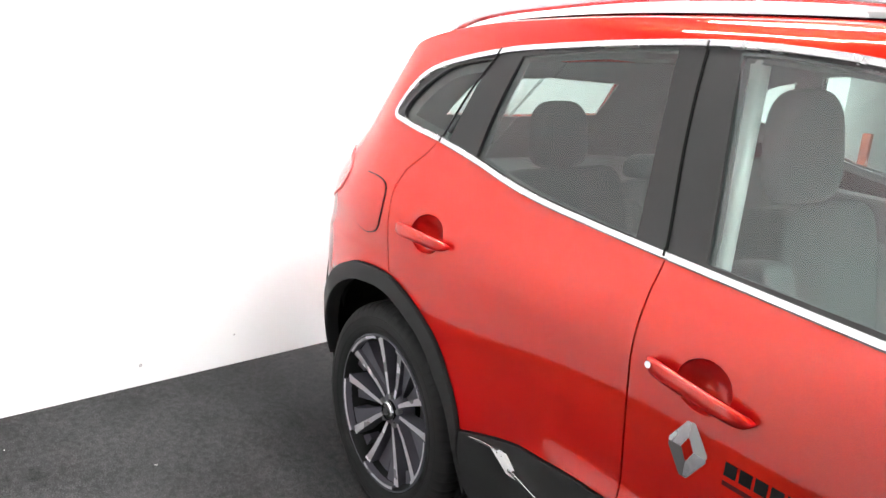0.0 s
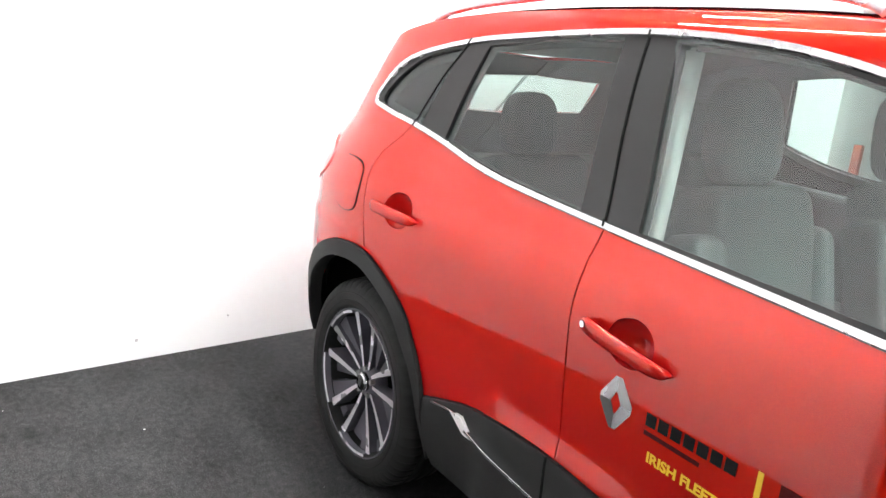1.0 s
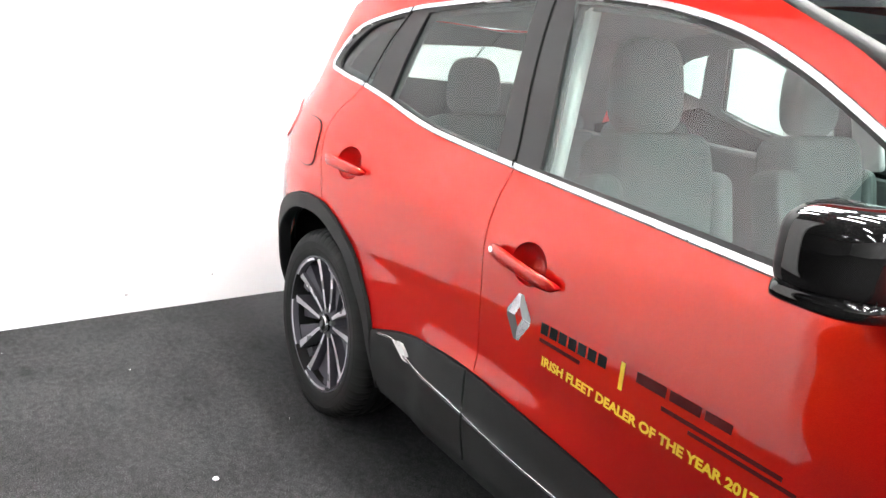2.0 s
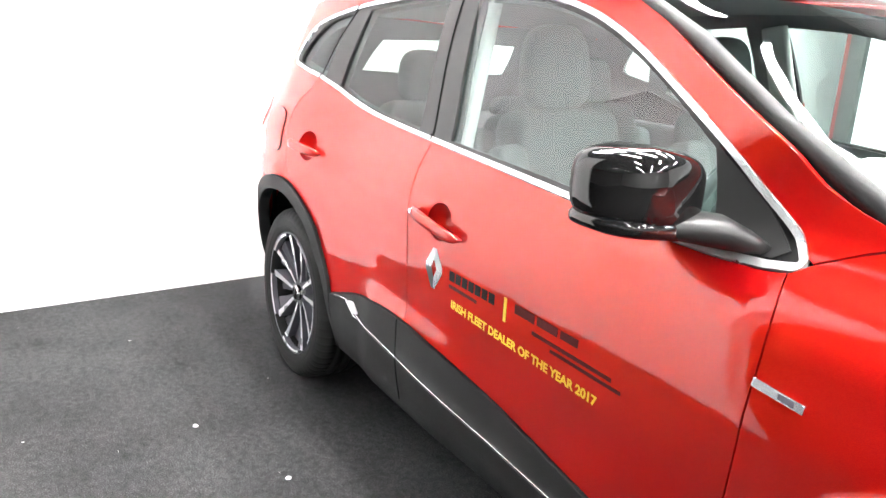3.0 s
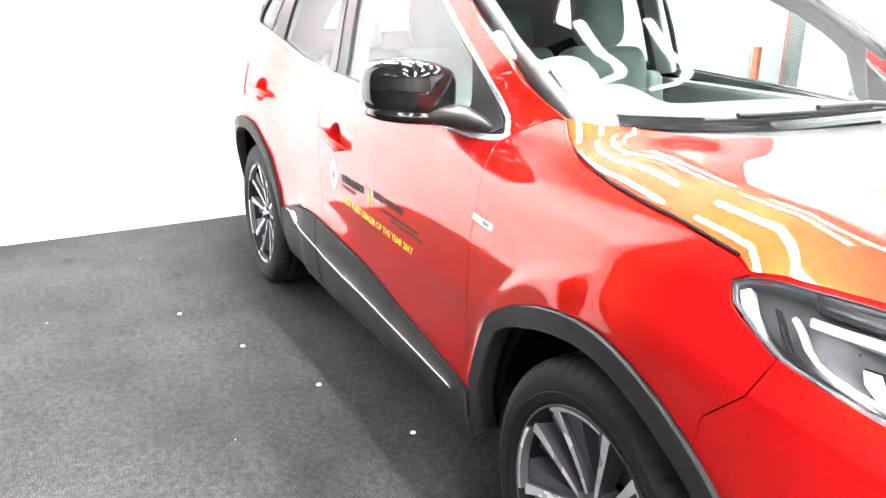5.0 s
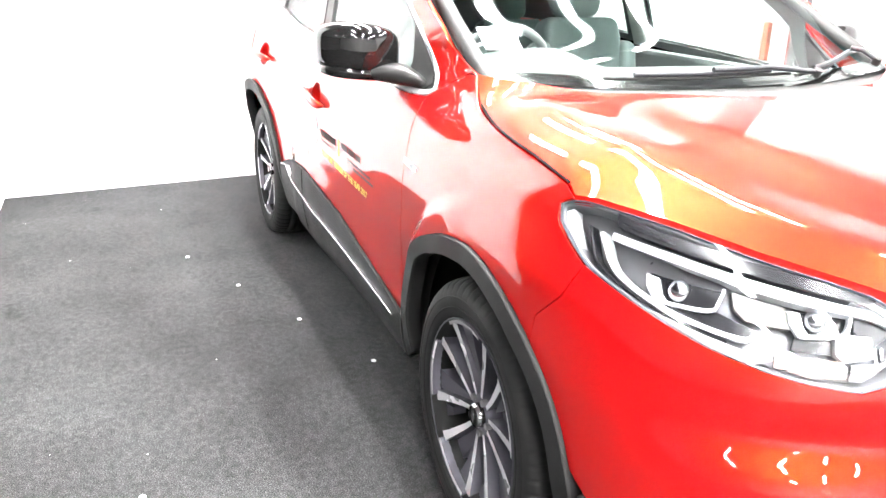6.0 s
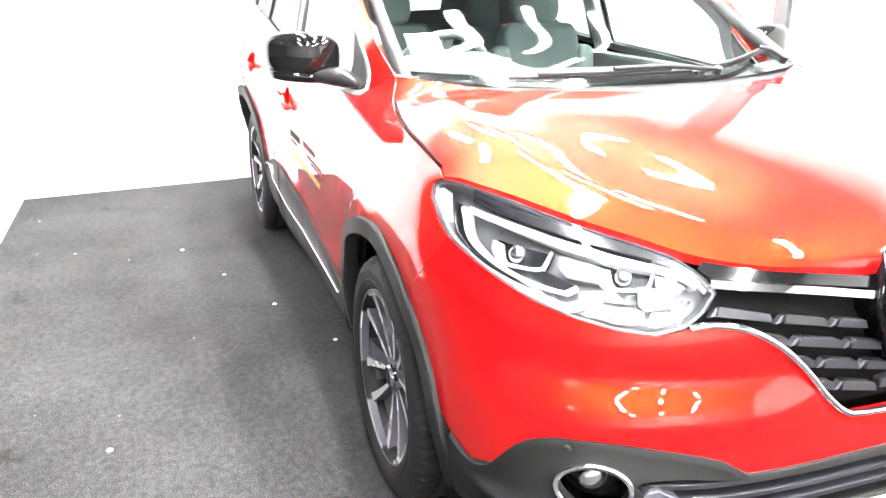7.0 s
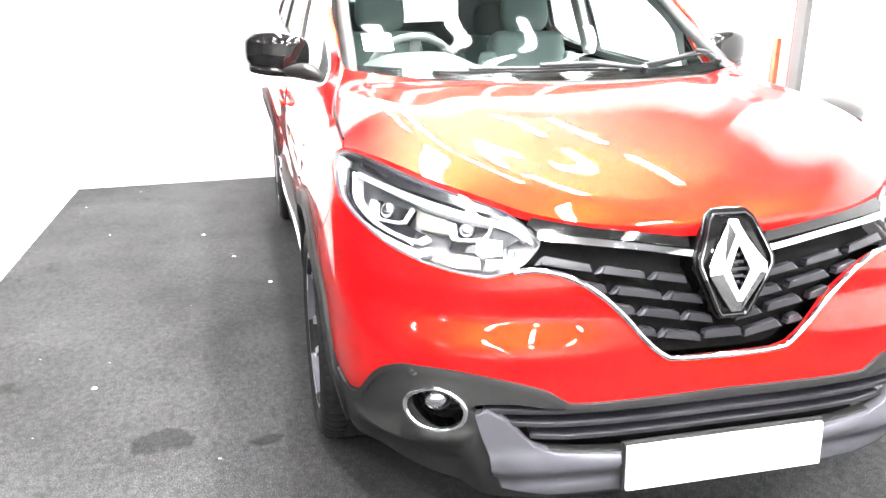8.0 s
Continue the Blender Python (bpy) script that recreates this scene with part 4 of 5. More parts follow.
# ---- flank trim ----
for side in (1, -1):
    w_loop = xz(WINDOW)
    inner = inset(w_loop, .0135)
    panel("window_moulding", w_loop, TRIM_CHROME, car, off=.003, depth=.012, gap=.0005, holes=[inner], side=side, res=.03, label="bright chrome window surround")
    q = catmull(xz([(-1.385, 1.243), (-1.28, 1.225), (-1.175, 1.208)]), .02) + catmull(xz([(-1.175, 1.208), (-1.145, 1.33), (-1.115, 1.432)]), .03)[1:] + \
        catmull(xz([(-1.115, 1.432), (-1.25, 1.398), (-1.33, 1.345), (-1.385, 1.285), (-1.395, 1.26), (-1.385, 1.243)]), .02)[1:-1]
    r = catmull(xz([(-1.065, 1.186), (-.92, 1.15), (-.80, 1.13), (-.65, 1.115), (-.52, 1.106)]), .02) + \
        catmull(xz([(-.52, 1.106), (-.545, 1.32), (-.575, 1.492)]), .03)[1:] + catmull(xz([(-.575, 1.492), (-.80, 1.475), (-1.02, 1.447)]), .03)[1:] + \
        catmull(xz([(-1.02, 1.447), (-1.045, 1.32), (-1.065, 1.186)]), .03)[1:-1]
    f = catmull(xz([(-.34, 1.099), (.0, 1.084), (.30, 1.070), (.61, 1.055)]), .03) + catmull(xz([(.61, 1.055), (.55, 1.215)]), .03)[1:] + \
        catmull(xz([(.55, 1.215), (.42, 1.295), (.25, 1.38), (.08, 1.44), (-.12, 1.479), (-.33, 1.494), (-.42, 1.495)]), .03)[1:] + \
        catmull(xz([(-.42, 1.495), (-.375, 1.30), (-.34, 1.099)]), .03)[1:-1]
    panel("pillar_trim", inset(dense(w_loop, .03), .0145), PILLAR_BLACK, car, off=-.004, depth=.012, gap=0, holes=[q, r, f], side=side, label="satin black pillar covers and window seals")
    for nm, lp, mt, lb in (("quarter_glass", q, PRIVACY, "tinted rear quarter glass"), ("rear_door_glass", r, PRIVACY, "tinted rear door glass"), ("front_door_glass", f, GLASS, "clear front door glass")):
        panel(nm, inset(lp, -.004), mt, car, off=lambda u, z: -.013 + .0085 * np.clip((z - 1.35) / .12, 0, 1.25) ** 2, depth=.003, gap=0, res=.025, side=side, label=lb).visible_shadow = False
    inner_side = xz([(-1.66, 1.12), (.62, .98), (.66, 1.10), (.63, 1.27)]) + xz([p for p in A_PILLAR if p[0] < .60]) + xz(ROOF_EDGE[1:]) + xz([(-1.62, 1.35), (-1.74, 1.23), (-1.78, 1.12)])
    panel("pillar_lining", inner_side, CABIN, car, off=-.034, depth=.004, gap=.006, holes=[inset(dense(q, .02), .022), inset(dense(r, .03), .010), inset(dense(f, .03), .008)],
          side=side, res=.06, label="dark lining of roof sides and pillars")
    # seams in the black pillars and the mouldings
    for lo, hi in (((-.4345, 1.087), (-.437, 1.103)), ((-.505, 1.498), (-.508, 1.514)), ((-1.204, 1.199), (-1.20, 1.217)), ((-1.10, 1.443), (-1.095, 1.461))):
        band("moulding_seam", xz([lo, hi]), .004, DARK, car, off=.0045, depth=.002, side=side)
    band("pillar_seam", xz([(-.437, 1.10), (-.475, 1.32), (-.505, 1.50)]), .007, DARK, car, off=-.002, depth=.002, side=side)
    band("pillar_seam", xz([(-1.20, 1.215), (-1.15, 1.35), (-1.10, 1.445)]), .006, DARK, car, off=-.002, depth=.002, side=side)
    # sill cladding
    sl = section(sill_line, -.94, .80)
    sill = panel("sill_cladding", xz(sl + [(.83, .27), (.78, .235), (-.90, .27), (-.95, .36)]), BLACK_TRIM, car,
                 off=lambda u, z: .010 + .010 * np.exp(-((z - .30) / .06) ** 2), depth=.03, gap=.001, side=side, label="black plastic sill and door cladding")
    strip = catmull(xz([(-.73, .463), (-.62, .452), (-.44, .436), (-.20, .412), (.06, .392), (.30, .378), (.50, .368), (.70, .356)]), .03)
    band("chrome_strip", strip, .007, CHROME, sill, off=.022, depth=.012, side=side, label="thin chrome strip in the sill")
    band("chrome_strip", catmull(xz([(-.885, .478), (-.82, .489), (-.757, .488)]), .02), .005, CHROME, sill, off=.020, depth=.012, side=side)
    patch = xz([(-.80, .490), (-.752, .493), (-.698, .452), (-.735, .449)])
    panel("chrome_patch", patch, PATCH_GLINT, sill, off=.020, depth=.012, gap=0, side=side)
    band("door_gap", catmull(xz([(-.405, .555), (-.402, .45), (-.40, .30)]), .03), .006, DARK, sill, off=.024, depth=.002, side=side)
    # arch trims
    lip = lambda u, z: .012 + 0 * u
    for cx, outer, inn in ((-WHEEL_X, REAR_ARCH, arc_by(-WHEEL_X, WHEEL_R, [(176, .472)] + REAR_RADII[2:-1] + [(8, .39)], 40, .052, .364)), (WHEEL_X, FRONT_ARCH, arc_by(WHEEL_X, WHEEL_R, [(184, .49)] + FRONT_RADII[1:-1] + [(-8, .44)], 40, .047, .372))):
        if cx < 0:
            ring = [p for p in outer if p[1] > .36 or p[0] > -1.3] + [(-.945, .40), (-.93, .30), (-.94, .262)] + inn[::-1]
        else:
            ring = [(.80, .25), (.815, .32)] + outer + [(1.775, .36), (1.74, .25)] + inn[::-1]
        panel("arch_trim", xz(ring), BLACK_TRIM, car, off=.014, depth=.045, gap=0, res=.03, side=side, label="grained black wheel arch trim")
        # wheel well
        V, F = [], []
        for i in range(33):
            a = radians(4 + 166 * i / 32)
            for yy, rr in ((.835, .465), (.52, .40)):
                V.append((cx + rr * math.cos(a), -side * yy, WHEEL_R + rr * math.sin(a)))
        for i in range(32):
            F.append((2 * i, 2 * i + 1, 2 * i + 3, 2 * i + 2))
        V += [(cx + .42 * math.cos(a), -side * .52, WHEEL_R + .42 * math.sin(a)) for a in np.linspace(0, 2 * math.pi, 25)[:-1]]
        F.append(tuple(range(66, 90)))
        link_mesh("wheel_well", V, F, DARK, car, "dark wheel housing", smooth=False)
    # dark layer behind the panel gaps
    shell = [(-1.80, 1.05)] + section(belt_line, -1.2, .7) + [(.95, 1.08), (1.3, .99), (1.6, .93), (1.72, .80)] + arc(WHEEL_X, WHEEL_R, .43, 5, 175, 20) + \
        [(.85, .28), (-.90, .28)] + arc(-WHEEL_X, WHEEL_R, .43, 8, 150, 20) + [(-1.80, .58)]
    panel("inner_shell", xz(shell), DARK, car, off=-.048, depth=.002, gap=0, res=.06, side=side)
    # flap and handles
    flap = catmull(xz([(-1.46, 1.070), (-1.40, 1.068), (-1.355, 1.055), (-1.335, 1.02), (-1.333, .955), (-1.35, .922), (-1.40, .910), (-1.455, .925), (-1.475, .96), (-1.488, 1.03), (-1.46, 1.070)]), .012)[:-1]
    panel("fuel_flap", flap, PAINT, car, off=.0040, depth=.006, gap=.0, side=side, res=.02, label="red fuel filler flap")
    panel("flap_gap", inset(flap, -.0032), DARK, car, off=.0026, depth=.004, gap=.0, side=side, res=.02)
    for x0, x1, z0, z1 in HANDLES:
        cx, cz = (x0 + x1) / 2 + .005, (z0 + z1) / 2 + .008
        cu = u_at_x(cx, cz)
        panel("handle_recess", handle_rim(x0, x1, z0, z1, 1.03), PAINT, car,
              off=lambda u, z: -.032 * np.clip(1.06 - ((u - cu) / .062) ** 2 - ((z - cz) / .052) ** 2, 0, 1) ** .6, depth=.004, gap=0, side=side, res=.009,
              label="hollow behind the door handle")
        V, F = [], []
        n = 26
        for i in range(n + 1):
            f = i / n
            x = x0 + (x1 - x0) * f
            zc = z0 + (z1 - z0) * f
            h = .017 * (1 - abs(2 * f - 1) ** 8) ** .5 * (1.0 - .18 * f) + .002
            o = .022 * (1 - abs(2 * f - 1) ** 5) ** .7 + .006
            p, nn = skin(np.array([u_at_x(x, zc)]) * side, np.array([zc]), 0.0)
            for k in range(12):
                a = 2 * math.pi * k / 12
                ca, sa = math.cos(a), math.sin(a)
                V.append(p[0] + nn[0] * (o + .010 * np.sign(ca) * abs(ca) ** .6) + np.array([0, 0, 1]) * h * np.sign(sa) * abs(sa) ** .7)
        for i in range(n):
            for k in range(12):
                F.append((i * 12 + k, i * 12 + (k + 1) % 12, (i + 1) * 12 + (k + 1) % 12, (i + 1) * 12 + k))
        F += [tuple(range(12)), tuple(range(n * 12, n * 12 + 12))]
        bm = bmesh.new()
        bv = [bm.verts.new(v) for v in V]
        for q4 in F:
            bm.faces.new([bv[i] for i in q4])
        handle = part("door_handle", bm, PAINT, car, "red pull handle", True)
        if x0 > -1 and side == 1:
            p, nn = skin(np.array([u_at_x(x0 + .022, z0)]), np.array([z0]), .034)
            bm = bmesh.new()
            bmesh.ops.create_cone(bm, segments=18, radius1=.0075, radius2=.0075, depth=.006, cap_ends=True)
            bmesh.ops.transform(bm, matrix=Matrix.Translation(p[0]) @ pose(0, 0, 0, 90, 0, 0), verts=bm.verts)
            part("lock_barrel", bm, CHROME, handle, "chrome key lock")
    # rubber seal in the seam between wing and bonnet
    band("seam_seal", catmull(xz([(x, z + .004) for x, z in BONNET_SEAM[2:-1]]), .03), .004, DARK, car, off=.0006, depth=.006, side=side)
    # badge on the wing
    panel("wing_badge", xz([(.79, .872), (.89, .865), (.89, .850), (.79, .857)]), SATIN_LIGHT, car, off=.004, depth=.005, gap=0, side=side, label="small chrome wing badge")
    panel("badge_mark", xz([(.843, .866), (.873, .864), (.873, .854), (.843, .856)]), ALLOY_GREY, car, off=.0055, depth=.003, gap=0, side=side)


# ---- wheels ----
def lathe(profile, seg, mat, name, parent, label="", wobble=None, smooth=True):
    """Turns (radius, y) round the wheel's axle."""
    V, F = [], []
    n = len(profile)
    for i in range(seg):
        a = 2 * math.pi * i / seg
        for k, (r, y) in enumerate(profile):
            rr = r + (wobble(i, k) if wobble else 0)
            V.append((rr * math.cos(a), y, rr * math.sin(a)))
    for i in range(seg):
        j = (i + 1) % seg
        for k in range(n - 1):
            F.append((i * n + k, i * n + k + 1, j * n + k + 1, j * n + k))
    return link_mesh(name, V, F, mat, parent, label, smooth=smooth)


def slab(name, outline, y0, y1, mat, parent, label="", flank=None):
    """A flat piece of the rim from (radius, degrees) corners; y0 is the outer face, given as a number or by radius."""
    bm = bmesh.new()
    fy = (lambda r, y: y(r)) if callable(y0) else (lambda r, y: y)
    top = [bm.verts.new((r * math.cos(radians(a)), fy(r, y0), r * math.sin(radians(a)))) for r, a in outline]
    bot = [bm.verts.new((r * math.cos(radians(a)), y1, r * math.sin(radians(a)))) for r, a in outline]
    bm.faces.new(top)
    bm.faces.new(bot[::-1])
    for i in range(len(top)):
        j = (i + 1) % len(top)
        bm.faces.new((top[i], bot[i], bot[j], top[j]))
    bmesh.ops.triangulate(bm, faces=[f for f in bm.faces if len(f.verts) > 4])
    ob = part(name, bm, mat, parent, label)
    if flank:
        # painted sides under a machined face
        ob.data.materials.append(flank)
        for f in ob.data.polygons:
            if abs(f.normal.y) < .7:
                f.material_index = 1
    return ob


def make_wheel():
    """A wheel about its own centre; its outer face looks to -y."""
    wheel = new("wheel")
    tagged(wheel, "two-tone alloy wheel with black road tyre")
    prof = [(.243, -.098), (.252, -.107), (.262, -.110), (.285, -.1135), (.310, -.111), (.326, -.102), (.336, -.088), (.3405, -.070), (.342, -.045), (.336, -.0435), (.336, -.036),
            (.343, -.0345), (.343, -.006), (.336, -.005), (.336, .005), (.343, .006), (.343, .034), (.336, .036), (.336, .044), (.342, .045), (.340, .07), (.330, .095), (.300, .111), (.243, .10)]
    lathe(prof, 434, RUBBER, "tyre", wheel, "black low-profile tyre", lambda i, k: -.005 if i % 7 == 0 and 5 <= k <= 8 else 0)
    tyre = wheel.children[0]
    for r in (.272, .298):
        lathe([(r - .002, -.1118), (r, -.1140), (r + .002, -.1122)], 96, RUBBER, "tyre_rib", tyre)
    lathe([(.2445, -.100), (.2455, -.105), (.2435, -.1068), (.2405, -.105)], 96, ALLOY_GREY, "rim", wheel, "grey rim edge")
    lathe([(.2405, -.105), (.236, -.098), (.230, -.082), (.222, -.02), (.215, .09)], 72, ALLOY_SHADED, "barrel", wheel, "inner barrel with its shade put into the paint")
    face = lambda r: -.070 - .022 * (r / .24) ** 2 + (.010 if r < .05 else 0)
    turn = lambda off, r: math.degrees(math.asin(off / r))
    for g in range(5):
        a = 90 + 72 * g
        c = a + 36
        # two machined spokes side by side with an open slot between them
        for s in (1, -1):
            near = [(r, c + s * turn(o, r)) for r, o in ((.050, .011), (.10, .022), (.16, .032), (.205, .039), (.2395, .042))]
            far = [(r, c + s * turn(o, r)) for r, o in ((.050, .021), (.10, .036), (.16, .050), (.205, .061), (.2395, .070))]
            slab("spoke", near + far[::-1], face, -.028, ALLOY, wheel, "machined bright spoke", ALLOY_GREY)
        # bright lip that ties the spokes of neighbouring pairs along the rim
        a0, a1 = a - 36 + turn(.060, .2395), a + 36 - turn(.060, .2395)
        steps = np.linspace(a0, a1, 9)
        slab("rim_lip", [(.2385, q) for q in steps] + [(.2300, q) for q in steps[::-1]], lambda r: face(r) - .014, -.06, ALLOY, wheel, "", ALLOY_GREY)
        # grey floor of the opening, and a twisted fin along one spoke
        slab("spoke_web", [(.055, a - 10), (.10, a - 14), (.16, a - 16), (.2345, a - 18), (.2345, a - 4), (.16, a - 3), (.10, a - 1), (.055, a + 2)], lambda r: -.030 - .030 * (r / .24), -.02, ALLOY_GREY, wheel, "dark grey spoke web")
        slab("fin", [(.052, a + 1), (.10, a + 14), (.16, a + 16.5), (.2345, a + 18), (.2345, a + 4), (.17, a + 5), (.10, a + 4)], lambda r: -.044 - .036 * (r / .24), -.03, ALLOY_GREY, wheel, "grey twisted fin")
        # short grey step in the slot near the rim
        slab("slot_step", [(.19, c - 5), (.2345, c - 8), (.2345, c + 1), (.19, c + 1)], lambda r: -.050 - .02 * (r / .24), -.03, ALLOY_GREY, wheel)
    lathe([(.0, -.072), (.05, -.068), (.062, -.055), (.062, -.02)], 40, ALLOY_GREY, "hub", wheel, "grey hub")
    lathe([(.0, -.090), (.024, -.088), (.031, -.080), (.031, -.06)], 32, GLOSS_BLACK, "centre_cap", wheel, "gloss black centre cap")
    lathe([(.0265, -.0885), (.030, -.0855), (.0315, -.080)], 32, CHROME, "cap_ring", wheel)
    cap = wheel.children[-2]
    slab("cap_emblem", [(.021, 90), (.012, 0), (.021, 270), (.012, 180)], -.0915, -.088, CHROME, cap)
    for g in range(5):
        a = radians(90 + 36 + 72 * g)
        bm = bmesh.new()
        bmesh.ops.create_cone(bm, segments=6, radius1=.010, radius2=.009, depth=.02, cap_ends=True)
        bmesh.ops.transform(bm, matrix=pose(.047 * math.cos(a), -.068, .047 * math.sin(a), 90, 0, 0), verts=bm.verts)
        part("wheel_nut", bm, STEEL, wheel)
    lathe([(.06, .0), (.15, .0), (.15, .02), (.06, .02)], 48, STEEL, "brake_disc", wheel, "steel brake disc")
    bm = bmesh.new()
    box(bm, (-.16, -.03, -.05), (-.085, .04, .07), .012)
    part("brake_caliper", bm, DARK, wheel)
    lathe([(.0, .05), (.21, .05), (.215, .085)], 40, DARK, "dust_shield", wheel)
    return wheel


wheel = make_wheel()
wheel.parent = car
wheel.location = (WHEEL_X, -.790, WHEEL_R)
wheel.rotation_euler = (0, radians(-11), 0)
for x, y, rz, ry in ((-WHEEL_X, -.785, 0, 36), (WHEEL_X, .797, 180, 20), (-WHEEL_X, .785, 180, 40)):
    copy_thing(wheel, pose(x, y, WHEEL_R, 0, ry, rz))
tagged(car, group="")

# ---- door mirrors and wipers ----
for side in (1, -1):
    V, F = [], []
    nu, nv = 36, 20
    for i in range(nv + 1):
        b = -math.pi / 2 + math.pi * i / nv
        for j in range(nu):
            a = 2 * math.pi * j / nu
            cb, sb = math.copysign(abs(math.cos(b)) ** .5, math.cos(b)), math.copysign(abs(math.sin(b)) ** .55, math.sin(b))
            ca, sa = math.copysign(abs(math.cos(a)) ** .70, math.cos(a)), math.copysign(abs(math.sin(a)) ** .92, math.sin(a))
            x = .085 * cb * ca
            y = .118 * cb * sa
            z = .070 * sb
            x = max(x, -.05)
            # the cap tapers towards the car and its top slopes outwards
            out = (y + .118) / .236
            z *= .86 + .14 * (1 - abs(2 * out - 1.1))
            z += .006 * (y / .118)
            x -= .010 * (y / .118) ** 2 + .010 * (y / .118)
            V.append((.540 + x, -side * (.932 + y * 1.03), 1.147 + z * 1.10))
    for i in range(nv):
        for j in range(nu):
            F.append((i * nu + j, i * nu + (j + 1) % nu, (i + 1) * nu + (j + 1) % nu, (i + 1) * nu + j))
    bm = bmesh.new()
    bv = [bm.verts.new(v) for v in V]
    for q4 in F:
        try:
            bm.faces.new([bv[i] for i in q4])
        except ValueError:
            pass
    bmesh.ops.remove_doubles(bm, verts=bm.verts, dist=.0004)
    mirror = part("door_mirror", bm, GLOSS_BLACK, car, "gloss black door mirror", True)
    mirror.data.materials.append(BLACK_TRIM)
    for face in mirror.data.polygons:
        face.material_index = 1 if face.normal.x < -.25 else 0
    bm = bmesh.new()
    bmesh.ops.create_uvsphere(bm, u_segments=32, v_segments=16, radius=1)
    for v in bm.verts:
        a, b, c = v.co
        f = [math.copysign(abs(q) ** .62, q) for q in (a, b, c)]
        yy = f[1] * .116
        v.co = (.540 + max(f[0] * .083, -.052) - .010 * (yy / .118) ** 2 - .010 * (yy / .118), -side * (.926 + yy * 1.03), 1.081 + f[2] * .022 + .010 * yy / .12)
    part("mirror_base", bm, GLOSS_BLACK, mirror, "black lower mirror shell", True)
    # broad arm that flares from the lower shell to the foot on the door
    bm = bmesh.new()
    rings = []
    for cx, cy, cz, hw, hh in ((.535, -.960, 1.082, .050, .016), (.562, -.900, 1.082, .064, .020), (.600, -.852, 1.083, .066, .028), (.640, -.818, 1.080, .052, .030), (.680, -.792, 1.070, .032, .020), (.712, -.774, 1.062, .010, .007)):
        ring = []
        for k in range(20):
            a = 2 * math.pi * k / 20
            q = hw * math.copysign(abs(math.cos(a)) ** .8, math.cos(a))
            ring.append(bm.verts.new((cx + q * .80, side * (cy - q * .45), cz + hh * math.copysign(abs(math.sin(a)) ** .8, math.sin(a)))))
        rings.append(ring)
    for a, b in zip(rings, rings[1:]):
        for k in range(20):
            bm.faces.new((a[k], a[(k + 1) % 20], b[(k + 1) % 20], b[k]))
    bm.faces.new(rings[0])
    bm.faces.new(rings[-1])
    bmesh.ops.recalc_face_normals(bm, faces=bm.faces)
    part("mirror_arm", bm, PILLAR_BLACK, mirror, "black mirror arm", True)
    bm = bmesh.new()
    box(bm, (-.002, -.078, -.046), (.002, .078, .046), .0015, pose(.4885, -side * .928, 1.149))
    part("mirror_glass", bm, CHROME, mirror, "mirror glass")
    sail = xz([(.615, 1.052), (.745, 1.052), (.775, 1.07), (.70, 1.135), (.555, 1.222)])
    panel("mirror_sail", sail, BLACK_TRIM, mirror, off=.002, depth=.02, gap=0, side=side, res=.03, label="black triangular mirror foot")


def on_screen(y, f, lift):
    """A place on the windscreen: y across, f from base (0) to top (1)."""
    k = f * (len(A_PILLAR) - 1)
    i = min(int(k), len(A_PILLAR) - 2)
    x, z = [A_PILLAR[i][n] + (A_PILLAR[i + 1][n] - A_PILLAR[i][n]) * (k - i) for n in (0, 1)]
    p, _ = skin(np.array([u_at_x(x, z)]), np.array([z]), 0.0)
    t = abs(y) / abs(p[0][1])
    b = 1 - t * t
    return (p[0][0] + (.14 - .06 * f) * b + lift * .5, y, p[0][2] + (-.026 + .071 * f) * b + lift)


for path, root in ((((-.42, .004), (-.25, .014), (-.09, .022), (.08, .030), (.21, .028)), (.30, .004)), (((.22, .012), (.40, .046), (.58, .092), (.68, .102)), (.64, .012))):
    line = catmull(path, .04)
    wiper = tube("wiper", [on_screen(y, f, .012) for y, f in line], .0055, BLACK_TRIM, car, "black windscreen wiper", 8)
    tube("blade_spine", [on_screen(y, f, .024) for y, f in line[2:-2]], .0065, SATIN_DARK, wiper, "ridged wiper spine", 8)
    mid = path[len(path) // 2]
    arm = [on_screen(*root, .022), on_screen((root[0] + mid[0]) / 2, (root[1] + mid[1]) / 2 + .012, .036), on_screen(*mid, .034)]
    tube("wiper_arm", arm, .0075, SATIN_DARK, wiper, "dark wiper arm", 8)
    tube("arm_cap", [on_screen(*root, .010), on_screen(*root, .030)], .014, BLACK_TRIM, wiper, "", 10)

# ---- cabin ----
bm = bmesh.new()
V = []
prof = [(1.08, 1.06), (.98, 1.085), (.80, 1.09), (.62, 1.085), (.50, 1.06), (.44, 1.0), (.42, .86), (.50, .70)]
cols = np.linspace(-.72, .72, 25)
rows = []
for y in cols:
    hood = .070 * math.exp(-((y + .42) / .22) ** 4)
    rows.append([bm.verts.new((x - .10 * (abs(y) / .72) ** 2 * (1 if x > .7 else .2), y, z + (hood if .45 < x < .75 else 0) - .03 * (abs(y) / .72) ** 3)) for x, z in prof])
for a, b in zip(rows, rows[1:]):
    for k in range(len(prof) - 1):
        bm.faces.new((a[k], a[k + 1], b[k + 1], b[k]))
dash = part("dashboard", bm, DASH, car, "dark grey dashboard", True)
box_part("screen_display", (-.012, -.13, -.07), (.012, .13, .07), GLOSS_BLACK, dash, "dark centre display", .006, pose(.455, .0, .98, 0, -12, 0))
wheel_m = pose(.33, -.37, 1.03, 0, -64, 0)
ring = [wheel_m @ Vector((.185 * math.cos(a), .185 * math.sin(a), 0)) for a in np.linspace(0, 2 * math.pi, 41)[:-1]]
